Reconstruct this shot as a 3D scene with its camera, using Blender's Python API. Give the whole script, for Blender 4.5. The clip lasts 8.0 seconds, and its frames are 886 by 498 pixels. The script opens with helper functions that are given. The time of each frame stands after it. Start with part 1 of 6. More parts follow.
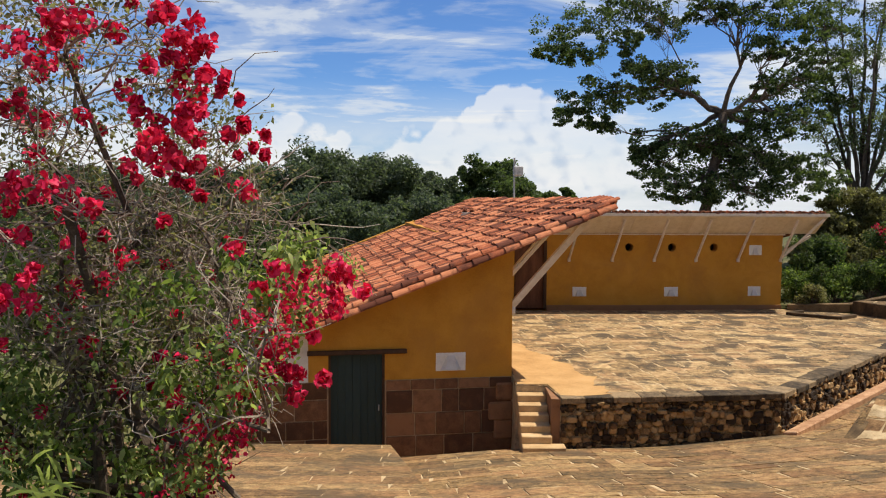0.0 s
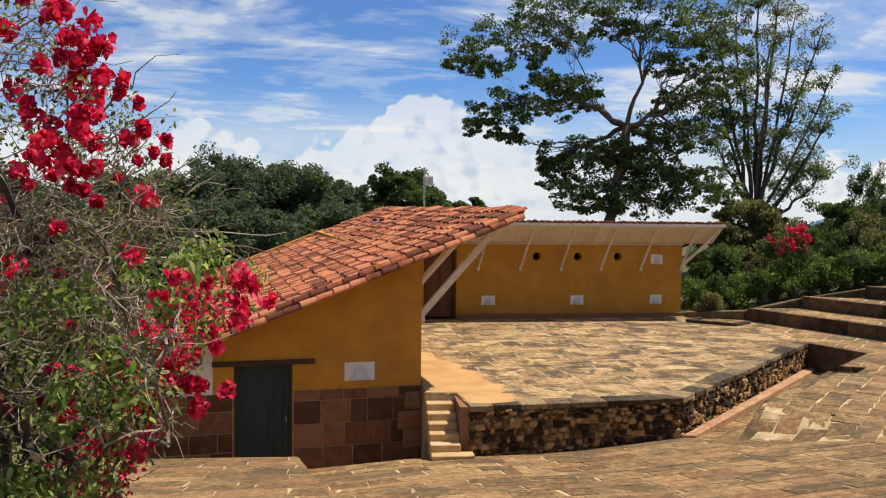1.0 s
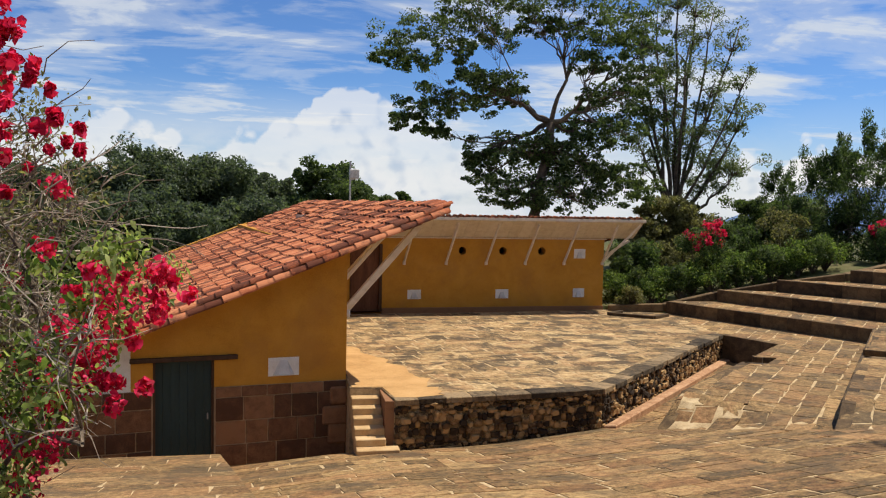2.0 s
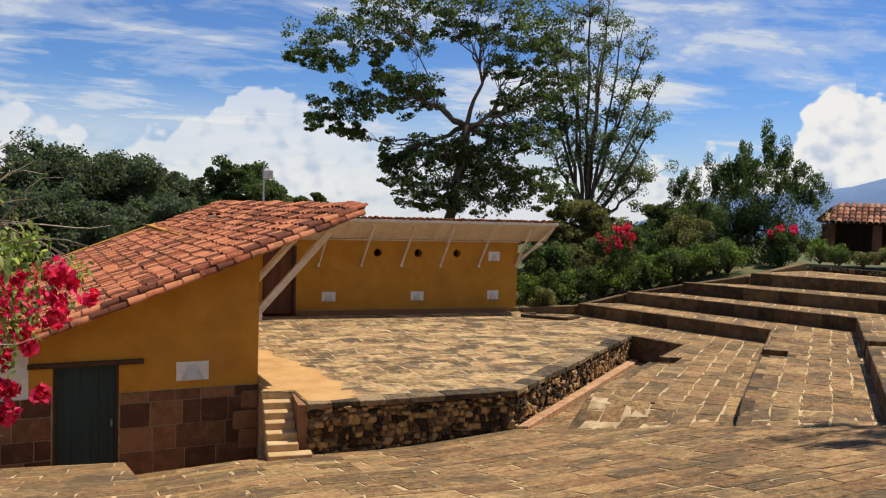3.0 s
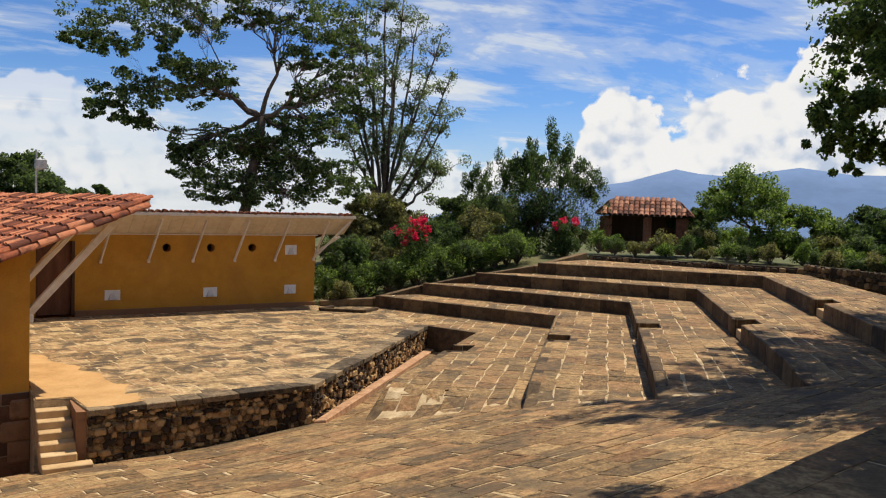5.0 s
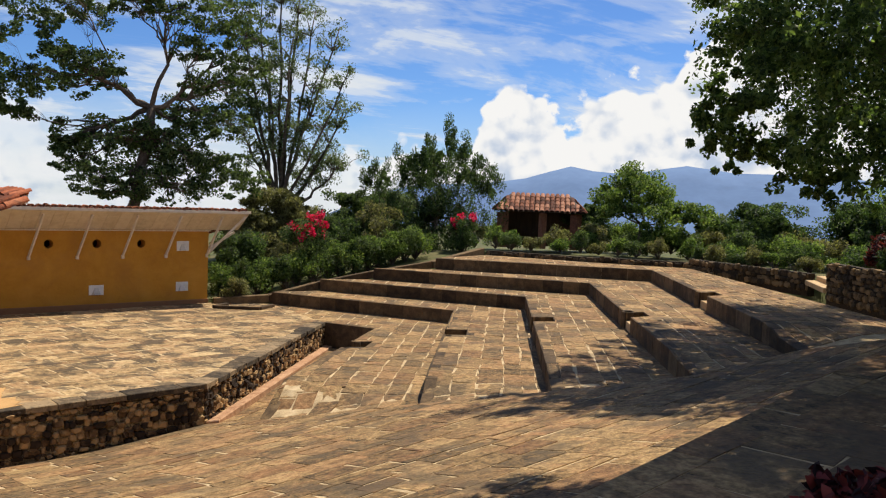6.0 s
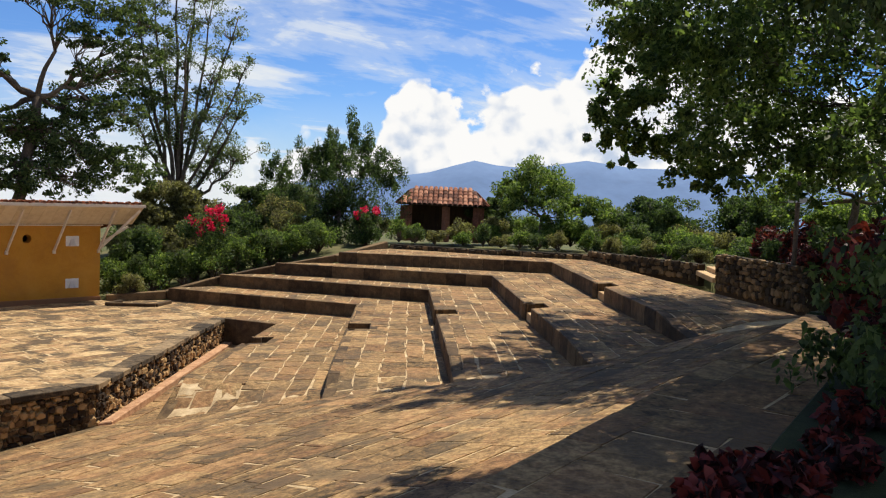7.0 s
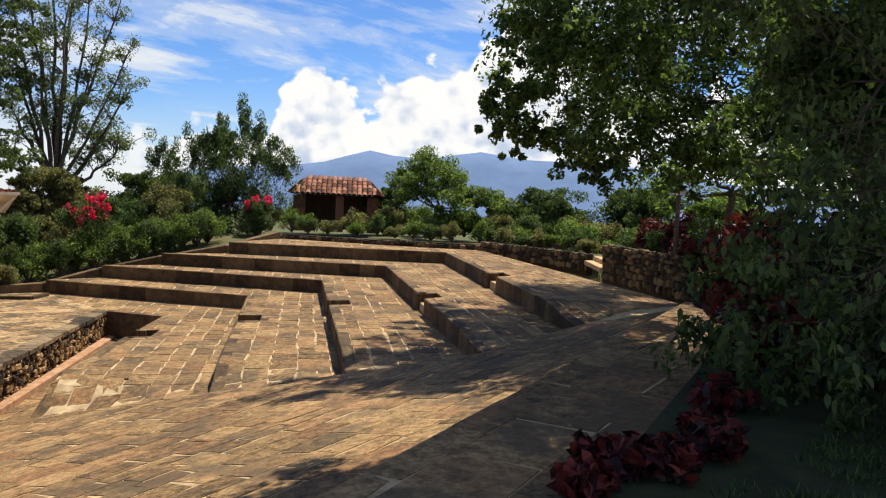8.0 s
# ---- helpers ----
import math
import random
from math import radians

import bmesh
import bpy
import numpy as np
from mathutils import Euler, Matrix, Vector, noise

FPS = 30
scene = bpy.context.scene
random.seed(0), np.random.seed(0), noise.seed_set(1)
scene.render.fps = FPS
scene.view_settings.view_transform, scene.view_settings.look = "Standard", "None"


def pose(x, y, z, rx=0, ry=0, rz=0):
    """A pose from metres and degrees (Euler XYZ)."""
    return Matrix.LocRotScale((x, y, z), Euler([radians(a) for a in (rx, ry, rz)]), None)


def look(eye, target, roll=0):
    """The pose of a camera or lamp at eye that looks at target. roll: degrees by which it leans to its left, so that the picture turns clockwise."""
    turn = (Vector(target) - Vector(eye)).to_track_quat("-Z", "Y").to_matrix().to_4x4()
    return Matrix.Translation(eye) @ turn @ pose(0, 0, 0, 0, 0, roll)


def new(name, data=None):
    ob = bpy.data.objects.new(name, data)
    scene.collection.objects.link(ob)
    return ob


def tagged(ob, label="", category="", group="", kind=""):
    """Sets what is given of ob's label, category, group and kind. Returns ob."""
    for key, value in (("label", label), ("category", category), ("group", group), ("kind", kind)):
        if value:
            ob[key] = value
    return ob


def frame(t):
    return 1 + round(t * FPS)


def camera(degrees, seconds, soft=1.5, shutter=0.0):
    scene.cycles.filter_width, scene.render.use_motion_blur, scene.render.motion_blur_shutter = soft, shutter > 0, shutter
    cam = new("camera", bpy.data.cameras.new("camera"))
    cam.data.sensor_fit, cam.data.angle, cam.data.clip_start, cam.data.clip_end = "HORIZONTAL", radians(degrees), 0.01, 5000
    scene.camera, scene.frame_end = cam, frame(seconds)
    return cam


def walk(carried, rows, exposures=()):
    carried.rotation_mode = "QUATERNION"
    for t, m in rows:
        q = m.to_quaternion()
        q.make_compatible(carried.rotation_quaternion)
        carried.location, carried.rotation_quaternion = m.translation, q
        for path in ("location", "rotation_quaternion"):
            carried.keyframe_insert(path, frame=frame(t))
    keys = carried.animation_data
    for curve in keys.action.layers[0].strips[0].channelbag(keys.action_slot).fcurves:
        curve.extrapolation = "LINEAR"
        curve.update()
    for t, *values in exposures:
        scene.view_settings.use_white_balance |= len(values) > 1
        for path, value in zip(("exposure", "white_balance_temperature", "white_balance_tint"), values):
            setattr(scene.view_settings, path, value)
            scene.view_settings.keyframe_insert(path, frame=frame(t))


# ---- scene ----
cam = camera(55.53, 8.0, soft=1.15)
# seconds, place, yaw, pitch, roll
ROWS = [
    (0.0, 0.038, -0.081, 4.252, 0.10, -4.05, -0.33),
    (0.5, 0.057, -0.074, 4.248, -2.91, -3.48, -0.59),
    (1.0, 0.071, -0.070, 4.242, -5.95, -3.36, -0.81),
    (1.5, 0.080, -0.064, 4.236, -8.69, -3.57, -1.03),
    (3.0, 0.125, -0.041, 4.235, -16.61, -3.36, -1.85),
    (3.5, 0.162, -0.028, 4.231, -20.95, -3.18, -2.29),
    (4.0, 0.188, -0.024, 4.224, -24.29, -3.20, -2.38),
    (4.5, 0.211, -0.032, 4.224, -27.05, -3.31, -2.08),
    (6.0, 0.311, -0.055, 4.225, -36.98, -3.41, -2.24),
    (6.5, 0.343, -0.062, 4.217, -40.17, -3.52, -2.29),
    (7.0, 0.374, -0.074, 4.215, -43.46, -3.58, -2.28),
    (7.5, 0.402, -0.095, 4.214, -47.22, -3.73, -2.40),
    (8.0, 0.441, -0.106, 4.214, -50.54, -3.93, -2.78),
]
walk(cam, [(t, pose(x, y, z, 90 + pitch, roll, yaw)) for t, x, y, z, yaw, pitch, roll in ROWS],
     exposures=[(0.0, 0.45), (1.5, 0.41), (3.5, 0.33), (4.5, 0.35), (6.5, 0.48), (8.0, 0.56)])

# ---- light ----
SUN_AZ, SUN_EL = 78.0, 61.0          # degrees clockwise from +y, and above the horizon
sun_way = Vector((math.sin(radians(SUN_AZ)) * math.cos(radians(SUN_EL)), math.cos(radians(SUN_AZ)) * math.cos(radians(SUN_EL)), math.sin(radians(SUN_EL))))
sun_data = bpy.data.lights.new("sun", "SUN")
sun_data.energy, sun_data.angle, sun_data.color = 4.5, radians(0.53), (1.0, 0.91, 0.76)
sun = new("sun", sun_data)
sun.matrix_world = look(sun_way * 60, (0, 0, 0))


class Nodes:
    """A short way to write node trees."""
    def __init__(self, tree):
        self.tree = tree

    def __call__(self, kind, ins=None, **settings):
        n = self.tree.nodes.new(kind)
        for k, v in settings.items():
            setattr(n, k, v)
        for k, v in (ins or {}).items():
            sock = n.inputs[k]
            if isinstance(v, bpy.types.NodeSocket):
                self.tree.links.new(v, sock)
            else:
                sock.default_value = v
        return n

    def math(self, op, a, b=0.0, clamp=False):
        return self("ShaderNodeMath", {0: a, 1: b}, operation=op, use_clamp=clamp).outputs[0]

    def mix(self, fac, a, b, blend="MIX"):
        n = self("ShaderNodeMix", {0: fac}, data_type="RGBA", blend_type=blend)
        for i, v in ((6, a), (7, b)):
            if isinstance(v, bpy.types.NodeSocket):
                self.tree.links.new(v, n.inputs[i])
            else:
                n.inputs[i].default_value = (*v[:3], 1)
        return n.outputs[2]

    def ramp(self, fac, stops, smooth=False):
        n = self("ShaderNodeValToRGB", {0: fac})
        n.color_ramp.interpolation = "EASE" if smooth else "LINEAR"
        e = n.color_ramp.elements
        while len(e) < len(stops):
            e.new(0.5)
        for el, (p, c) in zip(e, stops):
            el.position = p
            el.color = (*c, 1) if isinstance(c, tuple) else (c, c, c, 1)
        return n.outputs[0]

    def noise(self, scale, detail=4, rough=0.55, vec=None, distort=0.0, w=None):
        ins = {"Scale": scale, "Detail": detail, "Roughness": rough, "Distortion": distort}
        if vec is not None:
            ins["Vector"] = vec
        return self("ShaderNodeTexNoise", ins).outputs[0]


def build_world():
    w = bpy.data.worlds.new("sky")
    scene.world = w
    w.use_nodes = True
    t = w.node_tree
    t.nodes.clear()
    N = Nodes(t)
    sky = N("ShaderNodeTexSky", sky_type="NISHITA", sun_disc=False, sun_elevation=radians(SUN_EL), sun_rotation=radians(SUN_AZ), altitude=1300.0, air_density=1.0, dust_density=0.6, ozone_density=2.5)
    way = N("ShaderNodeTexCoord").outputs["Generated"]
    sep = N("ShaderNodeSeparateXYZ", {0: way}).outputs
    up = N.math("MAXIMUM", sep[2], 0.0)
    # thin streaked cloud: a flat layer seen in perspective
    flat = N.math("ADD", up, 0.10)
    px = N.math("DIVIDE", sep[0], flat)
    py = N.math("DIVIDE", sep[1], flat)
    comb = N("ShaderNodeCombineXYZ", {0: px, 1: py}).outputs[0]
    turned = N("ShaderNodeMapping", {"Vector": comb, "Rotation": (0, 0, radians(34)), "Scale": (0.55, 1.0, 1.0), "Location": (0.7, 0.3, 0)}).outputs[0]
    streak = N.noise(1.3, 9, 0.58, turned, 0.9)
    broad = N.noise(0.8, 5, 0.6, comb, 0.6)
    tuft = N.noise(2.6, 8, 0.64, turned, 1.4)
    s = N.math("ADD", N.math("ADD", N.math("MULTIPLY", streak, 0.52), N.math("MULTIPLY", broad, 0.42)), N.math("MULTIPLY", tuft, 0.20))
    cirrus = N.ramp(s, [(0.53, 0.0), (0.59, 0.30), (0.64, 0.75), (0.70, 1.0)], True)
    # round the compass: white and hazy ahead, heaped cloud further round
    az = N.math("DIVIDE", N.math("ADD", N.math("ARCTAN2", sep[0], sep[1]), radians(36)), radians(120))
    deg = lambda d: (d + 36) / 120
    low = N.ramp(up, [(0.015, 1.0), (0.135, 0.0)], True)
    hazy = N.ramp(az, [(deg(-30), 0.9), (deg(10), 1.0), (deg(22), 0.9), (deg(34), 0.35), (deg(60), 0.3)], True)
    puff = N.ramp(N.noise(3.6, 8, 0.6, N("ShaderNodeMapping", {"Vector": way, "Scale": (1, 1, 3.4)}).outputs[0], 0.5), [(0.34, 0.30), (0.56, 1.0)], True)
    bank = N.math("MULTIPLY", N.math("MULTIPLY", low, puff), hazy)

    def billow(shift):
        """Rounded heaps upon heaps."""
        v = N("ShaderNodeMapping", {"Vector": way, "Location": shift, "Scale": (1, 1, 1.15)}).outputs[0]
        soft = N.noise(26.0, 6, 0.6, v)
        bent = N("ShaderNodeVectorMath", {0: v, 1: N("ShaderNodeCombineXYZ", {0: N.math("MULTIPLY", soft, 0.02), 1: N.math("MULTIPLY", soft, 0.02), 2: N.math("MULTIPLY", soft, 0.03)}).outputs[0]}, operation="ADD").outputs[0]
        total = N.math("MULTIPLY", N.math("SUBTRACT", soft, 0.5), 0.035)
        for size, weight in ((13.0, 0.042), (29.0, 0.036), (64.0, 0.018)):
            cell = N("ShaderNodeTexVoronoi", {"Vector": bent, "Scale": size, "Smoothness": 0.25}, feature="SMOOTH_F1").outputs["Distance"]
            total = N.math("ADD", total, N.math("MULTIPLY", N.math("SUBTRACT", 0.45, cell), weight))
        return total

    lump = billow((0.02, 0.0, 0.0))
    lump_sunward = billow((0.006, -0.004, 0.007))
    tall = N.ramp(az, [(0.0, 0.075), (deg(-14), 0.085), (deg(-5), 0.06), (deg(0.5), 0.09), (deg(3.3), 0.132), (deg(6), 0.118), (deg(9.5), 0.102), (deg(12), 0.062), (deg(18), 0.045), (deg(27), 0.04), (deg(31), 0.055), (deg(34.8), 0.086), (deg(38.5), 0.072), (deg(40.8), 0.145), (deg(42.3), 0.146), (deg(45.3), 0.100), (deg(47.5), 0.148), (deg(49.5), 0.155), (deg(51.5), 0.145), (deg(53.3), 0.198), (deg(57), 0.205), (deg(64), 0.14), (deg(80), 0.15)])
    edge = N.math("ADD", N.math("SUBTRACT", tall, up), lump)
    firm = N.ramp(az, [(deg(9), 0.6), (deg(16), 0.25), (deg(28), 0.45), (deg(34), 1.0)])
    heap = N.math("MULTIPLY", N.ramp(edge, [(0.0, 0.0), (0.008, 1.0)], True), firm)
    lit = N.math("MULTIPLY", N.math("SUBTRACT", lump, lump_sunward), 20.0)
    depth = N.math("ADD", N.math("ADD", 0.84, lit), N.math("MULTIPLY", edge, -2.6))
    heapcol = N.mix(N.ramp(depth, [(0.10, 0.0), (0.75, 1.0)], True), (0.56, 0.65, 0.80), (1.0, 0.99, 0.97))
    cover = N.math("MAXIMUM", cirrus, bank, True)
    base = N.mix(1.0, sky.outputs[0], (0.53, 0.76, 1.10), "MULTIPLY")
    CLOUD = 7.6
    c1 = N.mix(cover, base, (0.90 * CLOUD, 0.95 * CLOUD, 1.0 * CLOUD))
    heaplit = N.mix(1.0, heapcol, (CLOUD * 1.12, CLOUD * 1.12, CLOUD * 1.12), "MULTIPLY")
    c2 = N.mix(heap, c1, heaplit)
    bg = N("ShaderNodeBackground", {"Color": c2, "Strength": 0.080})
    N("ShaderNodeOutputWorld", {"Surface": bg.outputs[0]})


build_world()

# ---- materials ----
MATS = {}


def material(name, colours, rough=0.8, scale=6.0, fine=60.0, bump=0.3, spread=0.25, island=False, metal=0.0, stain=None, stain_scale=0.8, spec=0.3, streak=None, stain_range=(0.45, 0.7), thin=0.0, tint=None):
    """A surface of mottled colour with broad variation, fine grain, stains and relief; colours: dark, middle, light."""
    m = bpy.data.materials.new(name)
    m.use_nodes = True
    t = m.node_tree
    t.nodes.clear()
    N = Nodes(t)
    co = N("ShaderNodeTexCoord").outputs["Object"]
    geo = N("ShaderNodeNewGeometry")
    pos = geo.outputs["Position"]
    rnd = geo.outputs["Random Per Island"] if island else N("ShaderNodeObjectInfo").outputs["Random"]
    vec = pos
    if streak:
        vec = N("ShaderNodeMapping", {"Vector": pos, "Scale": streak}).outputs[0]
    big = N.noise(scale, 5, 0.6, vec, 0.3)
    grain = N.noise(fine, 3, 0.6, vec)
    f = N.math("ADD", N.math("MULTIPLY", big, 0.6), N.math("MULTIPLY", grain, 0.4))
    f = N.math("ADD", f, N.math("MULTIPLY", N.math("SUBTRACT", rnd, 0.5), spread))
    col = N.ramp(f, [(0.32, colours[0]), (0.5, colours[1]), (0.68, colours[2])])
    if tint:
        # some pieces lean to another hue
        pick = N.ramp(N.math("FRACT", N.math("MULTIPLY", rnd, 7.31)), [(0.45, 0.0), (1.0, 1.0)])
        col = N.mix(N.math("MULTIPLY", pick, tint[3]), col, N.mix(f, (0.0, 0.0, 0.0), (2 * tint[0], 2 * tint[1], 2 * tint[2])))
        blot = N.ramp(N.noise(2.3, 5, 0.7, pos, 0.8), [(0.50, 0.0), (0.62, 1.0)], True)
        col = N.mix(N.math("MULTIPLY", blot, tint[3] * 0.7), col, N.mix(f, (0.0, 0.0, 0.0), (2.6 * tint[0], 2.6 * tint[1], 2.6 * tint[2])))
    if stain:
        st = N.ramp(N.noise(stain_scale, 6, 0.65, pos, 0.5), [(stain_range[0], 0.0), (stain_range[1], 1.0)], True)
        col = N.mix(N.math("MULTIPLY", st, stain[3]), col, stain[:3])
    b = N("ShaderNodeBump", {"Height": N.math("ADD", N.math("MULTIPLY", big, 1.0), N.math("MULTIPLY", grain, 0.5)), "Strength": bump, "Distance": 0.02})
    ro = N.math("ADD", rough - 0.1, N.math("MULTIPLY", grain, 0.2), True)
    p = N("ShaderNodeBsdfPrincipled", {"Base Color": col, "Roughness": ro, "Metallic": metal, "Normal": b.outputs[0], "Specular IOR Level": spec})
    shader = p.outputs[0]
    if thin:
        tr = N("ShaderNodeBsdfTranslucent", {"Color": N.mix(1.0, col, (1.5, 1.6, 0.9), "MULTIPLY")})
        shader = N("ShaderNodeMixShader", {0: thin, 1: shader, 2: tr.outputs[0]}).outputs[0]
    N("ShaderNodeOutputMaterial", {"Surface": shader})
    MATS[name] = m
    return m


M_YELLOW = material("ochre_lime_wash", ((0.40, 0.175, 0.018), (0.50, 0.235, 0.028), (0.57, 0.285, 0.045)), 0.9, 1.6, 45, 0.12, 0.0, stain=(0.36, 0.17, 0.04, 0.45), stain_scale=0.9)
M_WHITE = material("white_lime_wash", ((0.62, 0.60, 0.55), (0.74, 0.72, 0.68), (0.82, 0.80, 0.76)), 0.85, 4, 60, 0.1, 0.1)
M_PAINTWOOD = material("cream_painted_timber", ((0.60, 0.50, 0.36), (0.72, 0.62, 0.48), (0.80, 0.71, 0.58)), 0.6, 5, 70, 0.12, 0.15)
M_TILE = material("clay_roof_tile", ((0.13, 0.038, 0.018), (0.40, 0.108, 0.042), (0.58, 0.215, 0.098)), 0.85, 5, 50, 0.3, 0.7, stain=(0.055, 0.03, 0.022, 0.8), stain_scale=2.6, stain_range=(0.50, 0.72))
M_TILE_OLD = material("old_dark_roof_tile", ((0.10, 0.04, 0.025), (0.26, 0.095, 0.05), (0.42, 0.20, 0.12)), 0.9, 5, 50, 0.3, 0.5, True)
M_TILE2 = material("clay_roof_tile_joined", ((0.13, 0.038, 0.018), (0.40, 0.108, 0.042), (0.58, 0.215, 0.098)), 0.85, 5, 50, 0.3, 0.7, True, stain=(0.055, 0.03, 0.022, 0.8), stain_scale=2.6, stain_range=(0.50, 0.72))
M_PAVE = material("sandstone_paving", ((0.040, 0.027, 0.013), (0.225, 0.138, 0.057), (0.48, 0.315, 0.14)), 0.88, 7.5, 30, 0.9, 0.17, stain=(0.085, 0.062, 0.036, 0.75), stain_scale=0.9, stain_range=(0.46, 0.66), tint=(0.24, 0.105, 0.045, 0.38))
M_PAVE2 = material("sandstone_paving_joined", ((0.040, 0.027, 0.013), (0.225, 0.138, 0.057), (0.48, 0.315, 0.14)), 0.88, 7.5, 30, 0.9, 0.17, True, stain=(0.085, 0.062, 0.036, 0.75), stain_scale=0.9, stain_range=(0.46, 0.66), tint=(0.24, 0.105, 0.045, 0.38))
M_STAGE = material("stage_paving", ((0.055, 0.036, 0.018), (0.33, 0.215, 0.098), (0.60, 0.43, 0.22)), 0.88, 6.0, 28, 0.9, 0.22, stain=(0.075, 0.055, 0.034, 0.85), stain_scale=1.3, stain_range=(0.47, 0.60), tint=(0.27, 0.13, 0.06, 0.35))
M_STAGE2 = material("stage_paving_joined", ((0.055, 0.036, 0.018), (0.33, 0.215, 0.098), (0.60, 0.43, 0.22)), 0.88, 6.0, 28, 0.9, 0.22, True, stain=(0.075, 0.055, 0.034, 0.85), stain_scale=1.3, stain_range=(0.47, 0.60), tint=(0.27, 0.13, 0.06, 0.35))
M_COPING = material("grimy_edge_stone", ((0.03, 0.022, 0.014), (0.11, 0.078, 0.045), (0.30, 0.21, 0.115)), 0.92, 5.0, 30, 0.8, 0.35)
# Lawn green taken close to black: the trees' shade is in the colour
M_LAWN = material("shade_darkened_lawn", ((0.010, 0.014, 0.005), (0.024, 0.034, 0.010), (0.05, 0.06, 0.02)), 0.95, 3, 60, 0.5, 0.0)
M_REDWOOD = material("red_brown_timber", ((0.07, 0.025, 0.012), (0.13, 0.05, 0.024), (0.19, 0.08, 0.04)), 0.7, 6, 60, 0.2, 0.2, streak=(1, 1, 0.15))
M_JOINT = material("pale_mortar", ((0.18, 0.12, 0.06), (0.48, 0.35, 0.19), (0.64, 0.50, 0.31)), 0.9, 3.5, 40, 0.4, 0.0)
M_EARTH = material("packed_ochre_earth", ((0.30, 0.16, 0.06), (0.48, 0.28, 0.11), (0.58, 0.36, 0.16)), 0.95, 1.2, 40, 0.25, 0.0)
M_REDPATH = material("pink_sandstone_kerb", ((0.16, 0.085, 0.042), (0.36, 0.19, 0.098), (0.54, 0.33, 0.19)), 0.9, 5, 32, 0.5, 0.15)
M_RUBBLE = material("rubble_stone", ((0.03, 0.018, 0.010), (0.14, 0.078, 0.033), (0.40, 0.25, 0.11)), 0.9, 7, 50, 0.9, 0.8)
M_RUBBLE2 = material("rubble_stone_joined", ((0.03, 0.018, 0.010), (0.14, 0.078, 0.033), (0.40, 0.25, 0.11)), 0.9, 7, 50, 0.8, 0.5, True)
# Rubble stone in lower tones: tree shade put into the garden wall's colour
M_RUBBLE_SHADE = material("shade_darkened_rubble", ((0.03, 0.022, 0.013), (0.10, 0.066, 0.032), (0.22, 0.145, 0.07)), 0.95, 7, 50, 0.8, 0.5)
M_RUBBLE_SHADE2 = material("shade_darkened_rubble_joined", ((0.03, 0.022, 0.013), (0.10, 0.066, 0.032), (0.22, 0.145, 0.07)), 0.95, 7, 50, 0.8, 0.5, True)
M_DARKJOINT = material("dark_mortar", ((0.014, 0.009, 0.005), (0.03, 0.02, 0.011), (0.06, 0.04, 0.02)), 0.95, 8, 60, 0.4, 0.0)
M_ASHLAR = material("brown_ashlar_stone", ((0.085, 0.038, 0.019), (0.165, 0.076, 0.036), (0.27, 0.135, 0.065)), 0.9, 4, 50, 0.5, 0.5)
M_ASHJOINT = material("brown_mortar", ((0.20, 0.13, 0.075), (0.32, 0.22, 0.13), (0.42, 0.29, 0.18)), 0.95, 8, 60, 0.4, 0.0)
M_STEP = material("worn_step_stone", ((0.36, 0.22, 0.10), (0.50, 0.33, 0.16), (0.60, 0.43, 0.24)), 0.85, 3, 50, 0.25, 0.12)
# Weathered stone, its colour lowered further for the risers' shade
M_RISER = material("weathered_riser_stone_shaded", ((0.035, 0.023, 0.012), (0.092, 0.057, 0.027), (0.19, 0.123, 0.058)), 0.9, 4, 50, 0.4, 0.25)
M_DOOR = material("dark_green_door_paint", ((0.010, 0.027, 0.030), (0.016, 0.038, 0.041), (0.024, 0.050, 0.053)), 0.5, 6, 60, 0.1, 0.15, streak=(1, 1, 0.1))
M_DARKWOOD = material("dark_brown_timber", ((0.035, 0.017, 0.009), (0.07, 0.034, 0.018), (0.11, 0.055, 0.03)), 0.7, 6, 60, 0.2, 0.2, streak=(1, 1, 0.15))
M_BARK = material("grey_brown_bark", ((0.05, 0.036, 0.026), (0.11, 0.082, 0.06), (0.20, 0.155, 0.115)), 0.95, 8, 60, 0.6, 0.2)
M_TWIG = material("pale_dry_twig", ((0.16, 0.125, 0.095), (0.28, 0.23, 0.18), (0.42, 0.36, 0.29)), 0.9, 8, 60, 0.3, 0.4, True)
M_VENT = material("grey_vent_render", ((0.44, 0.43, 0.42), (0.56, 0.55, 0.53), (0.66, 0.65, 0.63)), 0.9, 5, 60, 0.1, 0.1)
M_BRICK = material("red_brick", ((0.16, 0.06, 0.035), (0.28, 0.11, 0.06), (0.38, 0.17, 0.10)), 0.9, 8, 60, 0.4, 0.2)
M_METAL = material("grey_galvanised_metal", ((0.22, 0.22, 0.22), (0.34, 0.34, 0.34), (0.46, 0.46, 0.46)), 0.5, 8, 60, 0.1, 0.1, metal=0.6)


def leaf(name, dark, mid, light, spread=0.5, thin=0.5):
    return material(name, (dark, mid, light), 0.6, 1.2, 20, 0.0, spread, True, thin=thin, spec=0.35)


M_LEAF = leaf("acacia_leaf", (0.028, 0.045, 0.016), (0.064, 0.094, 0.032), (0.115, 0.155, 0.055))
# Acacia green lifted: part of the crown's backlight is in the colour
M_LEAF_SHADE = leaf("backlight_raised_broadleaf", (0.032, 0.055, 0.016), (0.078, 0.118, 0.034), (0.15, 0.205, 0.062), 0.5, 0.58)
# Leaf for far trees, paled and dulled in colour for haze
M_LEAF_FAR = leaf("hazed_far_leaf", (0.045, 0.062, 0.042), (0.08, 0.105, 0.066), (0.12, 0.15, 0.09))
